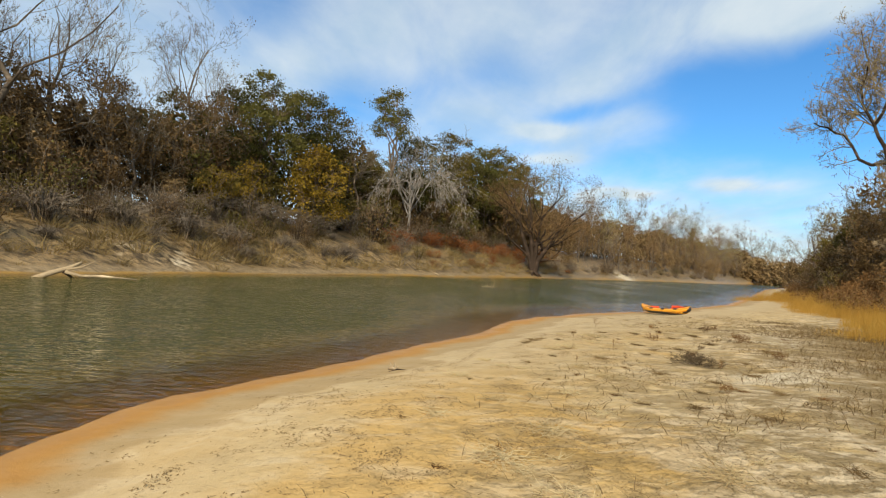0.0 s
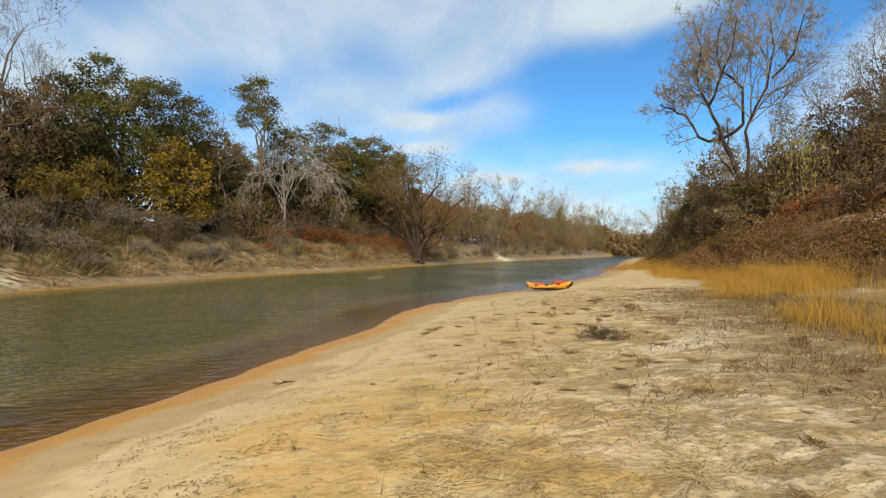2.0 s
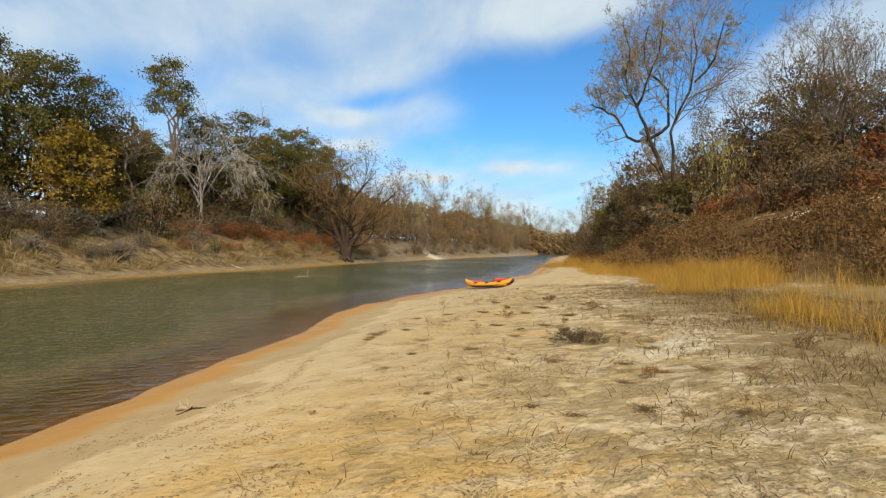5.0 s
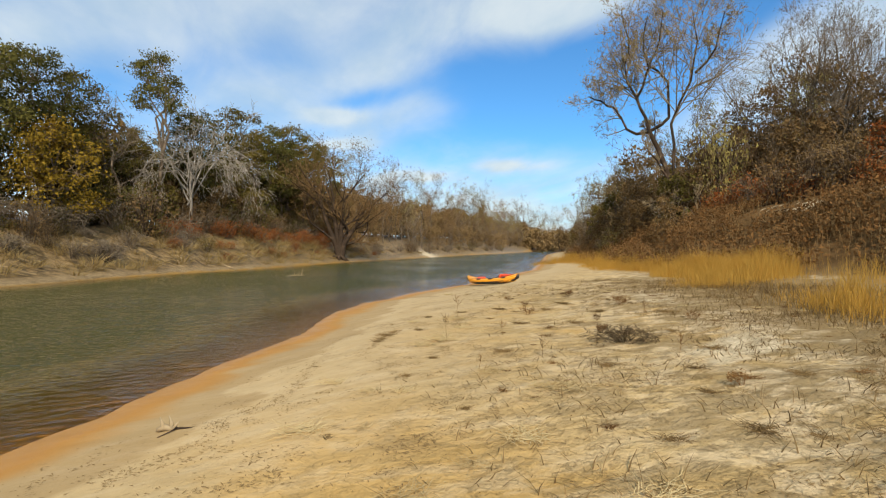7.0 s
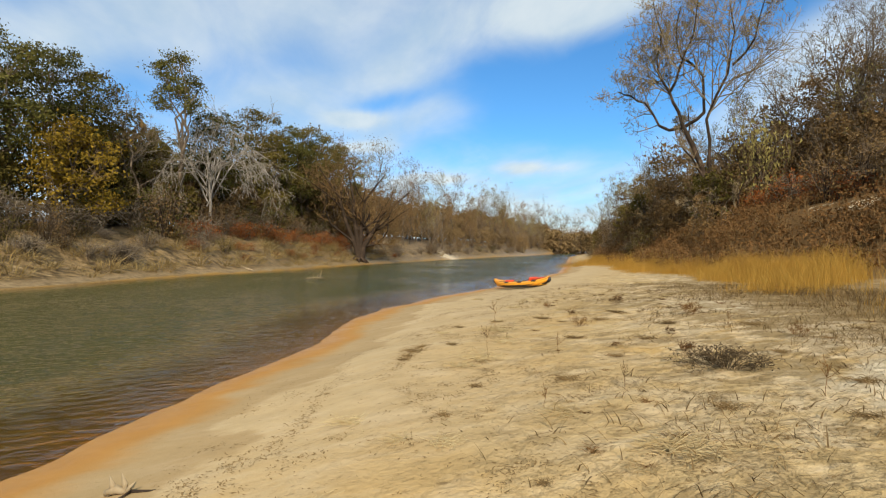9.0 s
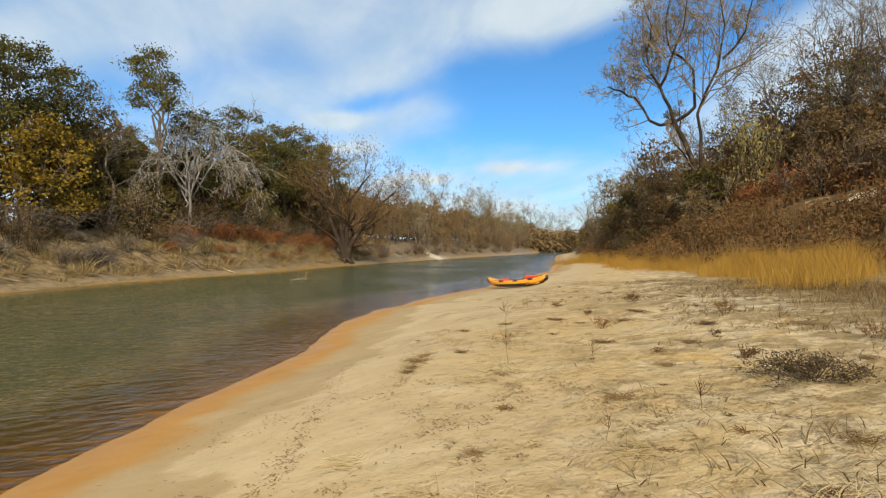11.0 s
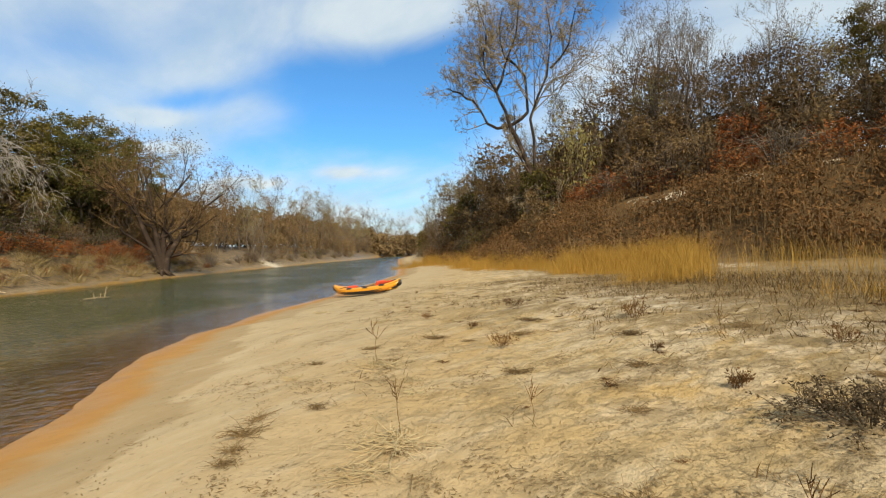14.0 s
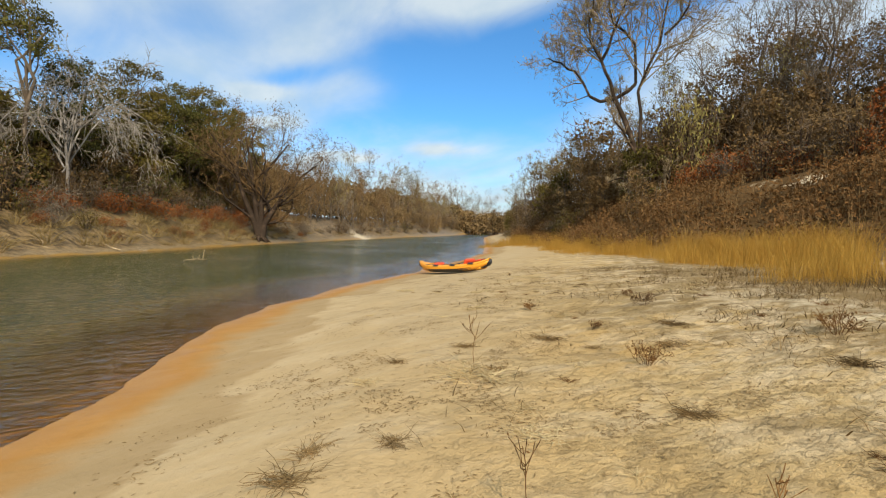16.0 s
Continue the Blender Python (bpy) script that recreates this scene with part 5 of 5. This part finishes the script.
    red_bag = bm_part("cargo_flap", round_box(0.5, 0.34, 0.06, pose(0.66 * half, 0, lift(0.66) + 0.235, 0, -8, 0), 0.025), red, top, "red folded flap on the stern deck")
    mid = (a + b) / 2
    ends = gz(a.x, a.y), gz(mid.x, mid.y), gz(b.x, b.y)
    tilt = math.degrees(math.atan2(ends[2] - ends[0], length)) * 0.8
    yaw = math.degrees(math.atan2(b.y - a.y, b.x - a.x))
    top.matrix_basis = pose(mid.x, mid.y, max(ends[1], (ends[0] + ends[2]) / 2) - 0.015, 0, -tilt, yaw)
    # a double-bladed paddle lying across the seats
    pad = tagged(new("paddle"), "black double-bladed paddle lying in the kayak", "paddle")
    bm_part("shaft", tube_bm([(-1.0, 0.16, 0.31), (0, 0.12, 0.30), (0.75, 0.08, 0.34)], 0.015, 8), black, pad)
    for x, y, z in ((-1.12, 0.165, 0.315), (0.87, 0.075, 0.345)):
        bm_part("blade", round_box(0.40, 0.16, 0.018, pose(x, y, z, 12, 0, 0), 0.008), black, pad)
    pad.matrix_basis = top.matrix_basis.copy()


build_kayak()


# ---- things on the sand ----
def straw_tuft(seed, n, radius, length, flat, mat, name, label, wide=0.0036):
    """A matted tuft of dead stalks, splayed out from its root."""
    rng = np.random.default_rng(seed)
    segs = []
    main = rng.uniform(0, 2 * math.pi)
    for _ in range(n):
        a = main + rng.normal() * 0.75 + (math.pi if rng.uniform() < 0.4 else 0)
        L = length * rng.uniform(0.4, 1.1)
        root = np.array([rng.normal() * radius * 0.5, rng.normal() * radius * 0.5, 0.0])
        d = np.array([math.cos(a), math.sin(a), rng.uniform(0.05, 1.0) * (1 - flat) + 0.12])
        d = unit(d)
        p = root
        for i in range(3):
            q = p + d * L / 3
            d = unit(d + rng.normal(size=3) * 0.38 - np.array([0, 0, 0.30 * flat + 0.05]))
            q[2] = max(q[2], 0.008 + rng.uniform(0, 0.02))
            k = wide * (1 - i * 0.25)
            segs.append((*p, *q, k, k * 0.75))
            p = q
    v, f = tubes(segs, 3)
    return park(tagged(new(name, quad_mesh(name, v, f, [mat])), label, "dead grass" if mat is STRAW else "dead plant", "tufts on the sand"))


def sprig(seed, stems, height, width, label, mat=WEED, leaves=14):
    """A small upright dead bush: branched stems with curled leaves."""
    p = Plant(seed, kids=(0, 3, 2), up=0.12, wiggle=0.3, shrink=(0.35, 0.6), steps=(3, 3, 2))
    for _ in range(stems):
        a, k = p.rng.uniform(0, 6.28), p.rng.uniform(0.1, 1)
        b = np.array([math.cos(a), math.sin(a), 0]) * width * 0.5 * k
        h = height * p.rng.uniform(0.5, 1.0) * (1 - 0.4 * k)
        pts = [b * 0.2 + (0, 0, -0.03), b * 0.6 + (0, 0, h * 0.5) + p.rng.normal(size=3) * 0.02, b + (0, 0, h)]
        p.line(pts, 0.006, 0.003, 1, 0.3, 4)
        p.tips.extend(pts[1:])
    for rows in p.segs:
        for i, s in enumerate(rows):
            rows[i] = (*s[:6], min(s[6], 0.0035), min(s[7], 0.0025))
    v, f = join(tubes(p.segs[1], 5), tubes(p.segs[2], 3), tubes(p.segs[3], 3), p.leaves(stems * leaves, 0.025, 0.036, 0.017, 0.4, make=leaf_quads))
    return park(tagged(new("dead_bush", quad_mesh("dead_bush", v, f, [mat])), label, "dead plant", "dead bushes on the sand"))


def stalk(seed, height, label):
    """One thin upright weed with a few side twigs."""
    p = Plant(seed, kids=(6, 0), up=0.3, wiggle=0.15, shrink=(0.15, 0.3), steps=(4, 3))
    p.line(trunk_points(p.rng, height, (0.04, 0.03), 6, 0.02), 0.006, 0.003, 0, 0.45, 8)
    for rows in p.segs:
        for i, s in enumerate(rows):
            rows[i] = (*s[:6], min(s[6], 0.0035), min(s[7], 0.0025))
    p.tips.extend([np.array([0, 0, height * 0.9])])
    v, f = join(tubes(p.segs[0], 5), tubes(p.segs[1], 3), p.leaves(10, 0.004, 0.025, 0.01, make=leaf_quads))
    return park(tagged(new("weed_stalk", quad_mesh("weed_stalk", v, f, [WEED])), label, "dead plant", "weed stalks on the sand"))


def build_beach():
    r = random.Random(12)
    mats = [straw_tuft(s, n, 0.16, L, fl, STRAW, "straw_tuft", "matted tuft of bleached dead grass on the sand") for s, n, L, fl in ((1, 80, 0.34, 0.9), (2, 100, 0.36, 0.72), (3, 70, 0.28, 0.95))]
    darks = [straw_tuft(s, n, 0.08, L, fl, FLECK, "flattened_weed", "dark flattened dead stems on the sand", 0.0024) for s, n, L, fl in ((4, 60, 0.17, 0.97), (5, 75, 0.21, 0.95))]
    sprigs = [sprig(s, n, h, w, "small dead bush with curled brown leaves") for s, n, h, w in ((6, 8, 0.24, 0.4), (7, 14, 0.34, 0.55))]
    big = sprig(8, 46, 0.40, 1.2, "dark dead bush sprawling on the sand", DARK_WEED, leaves=34)
    stalks = [stalk(9, 0.5, "thin upright dead weed stalk"), stalk(10, 0.3, "short upright dead weed stalk")]
    put(big, 8.5, 12.7, 0.85, 30, tall=0.65)
    for x, y, k, q in ((10.9, 15.8, 1.0, 1), (8.74, 13.5, 0.55, 0), (7.84, 10.27, 0.8, 0), (9.4, 14.6, 0.6, 0), (10.4, 13.4, 0.7, 1), (9.0, 16.3, 0.8, 1), (9.6, 17.6, 0.7, 0), (10.2, 19.5, 0.8, 0),
                       (11.3, 18.4, 0.8, 1), (9.8, 9.0, 0.7, 0), (10.6, 10.6, 0.8, 1), (8.6, 8.3, 0.5, 0)):
        put(sprigs[q], x, y, k * 0.75, rng=r)
    for x, y, k, q in ((7.76, 17.05, 0.9, 0), (6.70, 14.85, 0.7, 0), (7.43, 14.28, 0.7, 1), (8.3, 11.5, 0.8, 1), (10.3, 14.4, 0.8, 1), (6.2, 12.4, 0.55, 1), (7.1, 12.5, 0.7, 1)):
        put(stalks[q], x, y, k, rng=r)
    for x, y, k, q in ((6.44, 11.07, 1.0, 1), (6.60, 14.75, 1.0, 1), (7.72, 16.9, 1.15, 1), (6.19, 14.5, 0.9, 2), (4.65, 13.1, 0.8, 0), (4.1, 11.3, 0.9, 0), (5.0, 8.3, 1.0, 1), (4.4, 7.6, 1.0, 1), (4.55, 9.6, 0.8, 0),
                       (5.7, 8.9, 0.9, 2), (3.8, 8.9, 0.9, 0), (5.6, 10.2, 0.9, 2), (4.9, 6.7, 1.0, 1), (4.2, 6.2, 0.9, 0), (6.3, 7.2, 1.0, 1), (6.9, 8.4, 0.9, 2), (5.2, 12.0, 0.7, 2), (7.3, 15.6, 0.8, 2)):
        put(mats[q], x, y, k, rng=r)
    for x, y, k, q in ((7.94, 13.84, 0.9, 0), (6.86, 13.1, 1.0, 1), (6.0, 13.5, 0.8, 0), (5.4, 12.7, 0.7, 0), (6.6, 16.0, 0.8, 1), (8.3, 15.3, 1.0, 1), (5.7, 15.4, 0.9, 0), (7.0, 9.4, 1.0, 1), (6.4, 9.6, 1.0, 0),
                       (7.6, 8.9, 1.0, 1), (8.5, 10.2, 1.0, 1), (8.0, 11.0, 0.9, 0), (7.4, 11.6, 1.0, 0), (6.6, 6.6, 1.0, 1), (7.4, 7.3, 1.0, 0), (8.9, 11.6, 1.0, 1), (9.5, 12.9, 0.9, 0), (5.95, 15.9, 1.2, 1), (6.15, 16.2, 1.1, 0), (5.8, 15.6, 1.0, 0), (9.0, 17.6, 1.1, 1), (9.6, 16.6, 1.2, 0), (10.4, 17.2, 1.2, 1), (8.2, 18.0, 1.0, 0),
                       (9.9, 15.2, 1.1, 1), (7.4, 17.9, 0.9, 0), (8.9, 14.4, 1.1, 0), (10.8, 14.4, 1.2, 1)):
        put(darks[q], x, y, k, rng=r)
    for i in range(60):
        x, y = r.uniform(4.0, 15), r.uniform(5, 27)
        s = float(land(np.array([x]), np.array([y]))[1][0])
        if 2.5 < s < 13:
            put(r.choice(darks if r.random() < 0.35 else sprigs[:1] + mats), x, y, r.uniform(0.35, 0.75), rng=r)
    wisps = [straw_tuft(s, n, 0.05, L, fl, mat, "straw_wisp" if mat is STRAW else "weed_scrap", lb, 0.0026) for s, n, L, fl, mat, lb in (
        (31, 15, 0.2, 0.9, STRAW, "thin wisp of bleached straw on the sand"), (32, 22, 0.16, 0.8, STRAW, "small tuft of pale dead grass on the sand"),
        (33, 18, 0.12, 0.9, FLECK, "small scrap of dark rotted weed"), (34, 24, 0.16, 0.85, WEED, "small dark dead weed on the sand"))]
    for i in range(900):
        x, y = r.uniform(2.5, 15), r.uniform(4.2, 27)
        s = float(land(np.array([x]), np.array([y]))[1][0])
        if 2.4 < s < 12 and r.random() < 0.12 + 0.07 * (s - 2.4):
            put(r.choice(wisps[2:] if r.random() < 0.55 else wisps[:2]), x, y, r.uniform(0.45, 1.15), rng=r)
    # low dead stubble and flecks of rotted plants
    rng = np.random.default_rng(14)
    x, y = scatter(rng, 110000, 2.5, 18, 3, 30)
    z, near, far, hill = land(x, y)
    k = np.clip((near - 3.6) / 4.5, 0, 1) ** 1.3 * np.clip((bumps(x, y, 0.8, 41) - 0.32) * 2.5, 0, 1) + 0.5 * np.clip((near - 8.5) / 3, 0, 1)
    keep = rng.uniform(size=len(x)) < k * 0.75
    n = int(keep.sum())
    v, f = blades(np.stack([x, y, z - 0.005], 1)[keep], rng.uniform(0.02, 0.11, n) * np.interp(near[keep], (8, 11), (1.0, 2.0)), rng.normal(size=(n, 2)) * 0.12, rng.uniform(0.005, 0.012, n), rng)
    tagged(new("dead_stubble", quad_mesh("dead_stubble", v, f, [FLECK])), "sparse dead stubble on pale sand", "dead grass", kind="stuff")
    x, y = scatter(rng, 700000, -1, 18, 2.5, 32)
    z, near, far, hill = land(x, y)
    k = np.clip((near - 0.6) / 3.2, 0, 1) * np.clip((bumps(x, y, 0.55, 43) - 0.36) * 3, 0.05, 1) * np.clip((bumps(x, y, 0.16, 46) - 0.45) * 4, 0.05, 1)
    k = k + 0.8 * np.exp(-((near - 2.25 - 0.3 * (bumps(x, y, 1.5, 44) - 0.5)) / 0.10) ** 2) * np.clip((17 - y) / 3, 0, 1) * (bumps(x, y, 0.8, 45) > 0.4)
    keep = rng.uniform(size=len(x)) < k
    pts = np.stack([x, y, z + 0.006], 1)[keep]
    n = len(pts)
    a = rng.uniform(0, 6.283, n)
    L = rng.uniform(0.01, 0.06, (n, 1)) ** 1.0
    d = np.stack([np.cos(a), np.sin(a), rng.uniform(-0.05, 0.25, n)], 1) * L
    w = np.stack([-np.sin(a), np.cos(a), rng.uniform(-0.3, 0.3, n)], 1) * rng.uniform(0.003, 0.014, (n, 1))
    v = np.stack([pts - d * 0.5, pts + w * 0.5, pts + d * 0.5, pts - w * 0.5], 1).reshape(-1, 3)
    tagged(new("plant_litter", quad_mesh("plant_litter", v, np.arange(4 * n).reshape(-1, 4), [FLECK])), "dark bits of rotted plants strewn on sand", "litter", kind="stuff")


def driftwood():
    wood = bark_material("bleached_wood", (0.22, 0.155, 0.08), (0.45, 0.345, 0.21))
    rng = np.random.default_rng(17)
    ob = tagged(new("driftwood"), "splintered pale driftwood root with dark twigs on the sand", "driftwood")
    x, y = 2.9, 12.8
    ob.matrix_basis = pose(x, y, gz(x, y), 0, 0, -15) @ Matrix.Scale(0.78, 4)
    for pts, rad in (([(-0.11, 0, -0.03), (-0.08, 0, 0.08), (-0.12, 0.02, 0.17)], [0.035, 0.03, 0.006]), ([(0.02, 0, -0.03), (0.03, 0.01, 0.09), (-0.01, 0.03, 0.19)], [0.04, 0.026, 0.005]),
                     ([(-0.16, 0.02, 0.0), (-0.04, 0.0, 0.045), (0.09, 0.01, 0.0)], [0.03, 0.045, 0.02]), ([(0.05, 0, 0.0), (0.09, -0.02, 0.07), (0.14, -0.02, 0.12)], [0.025, 0.018, 0.005])):
        bm_part("splinter", tube_bm(pts, rad, 7), wood, ob)
    bm_part("twig", tube_bm([(0.05, 0, 0.02), (0.3, -0.05, 0.04), (0.55, 0.02, 0.03), (0.8, 0.08, 0.02)], [0.018, 0.014, 0.01, 0.005], 6), DARK_BARK, ob, "dark wet twig")
    bm_part("twig", tube_bm([(0.10, 0.0, 0.03), (0.08, -0.12, 0.03), (-0.02, -0.3, 0.012)], [0.014, 0.01, 0.006], 6), DARK_BARK, ob)
    # fallen trunk lying in the river by the far bank
    log = tagged(new("fallen_log"), "pale fallen log with bare limbs lying in the river", "log")
    log.matrix_basis = pose(-13.9, 26.6, 0, 0, 0, 20)
    bm_part("trunk", tube_bm([(-1.2, 0, -0.15), (-0.4, 0, 0.22), (0.3, 0.1, 0.5), (0.7, 0.1, 0.75)], [0.13, 0.12, 0.10, 0.06], 9), wood, log)
    bm_part("limb", tube_bm([(0.1, 0, 0.3), (0.7, 0.1, 0.12), (1.6, 0.0, 0.16), (3.0, 0.1, 0.07)], [0.09, 0.07, 0.06, 0.03], 8), wood, log)
    bm_part("limb", tube_bm([(0.2, 0, 0.4), (0.8, -0.1, 0.55), (1.3, -0.2, 0.85)], [0.06, 0.04, 0.02], 7), wood, log)
    bm_part("limb", tube_bm([(0.0, 0, 0.3), (0.25, 0.3, 0.05), (0.3, 0.6, -0.2)], [0.07, 0.05, 0.04], 7), DARK_BARK, log)
    stick = tagged(new("branch_in_water"), "thin pale branch standing out of the river", "branch")
    stick.matrix_basis = pose(7.02, 46.7, 0, 0, 0, 25)
    for a, h in ((-0.35, 0.35), (0.0, 0.30), (0.28, 0.62)):
        bm_part("prong", tube_bm([(a * 0.5, 0, -0.3), (a, 0.02, h * 0.5), (a * 1.1 + 0.04, 0, h)], [0.03, 0.025, 0.012], 6), wood, stick)
    bm_part("prong", tube_bm([(-0.9, 0, 0.03), (-0.2, 0, 0.07), (0.5, 0, 0.02)], [0.02, 0.03, 0.02], 6), wood, stick)
    # a dead trunk lying down the far bank
    pole = tagged(new("leaning_pole"), "bleached dead trunk lying down the far bank", "log")
    x, y = 1.6, 60.6
    pole.matrix_basis = pose(x, y, gz(x, y), 0, 0, 0)
    bm_part("trunk", tube_bm([(0.7, -0.7, -0.1), (0, 0, 0.1), (-0.9, 0.8, 0.6)], [0.05, 0.045, 0.025], 8), wood, pole)


build_beach()
driftwood()
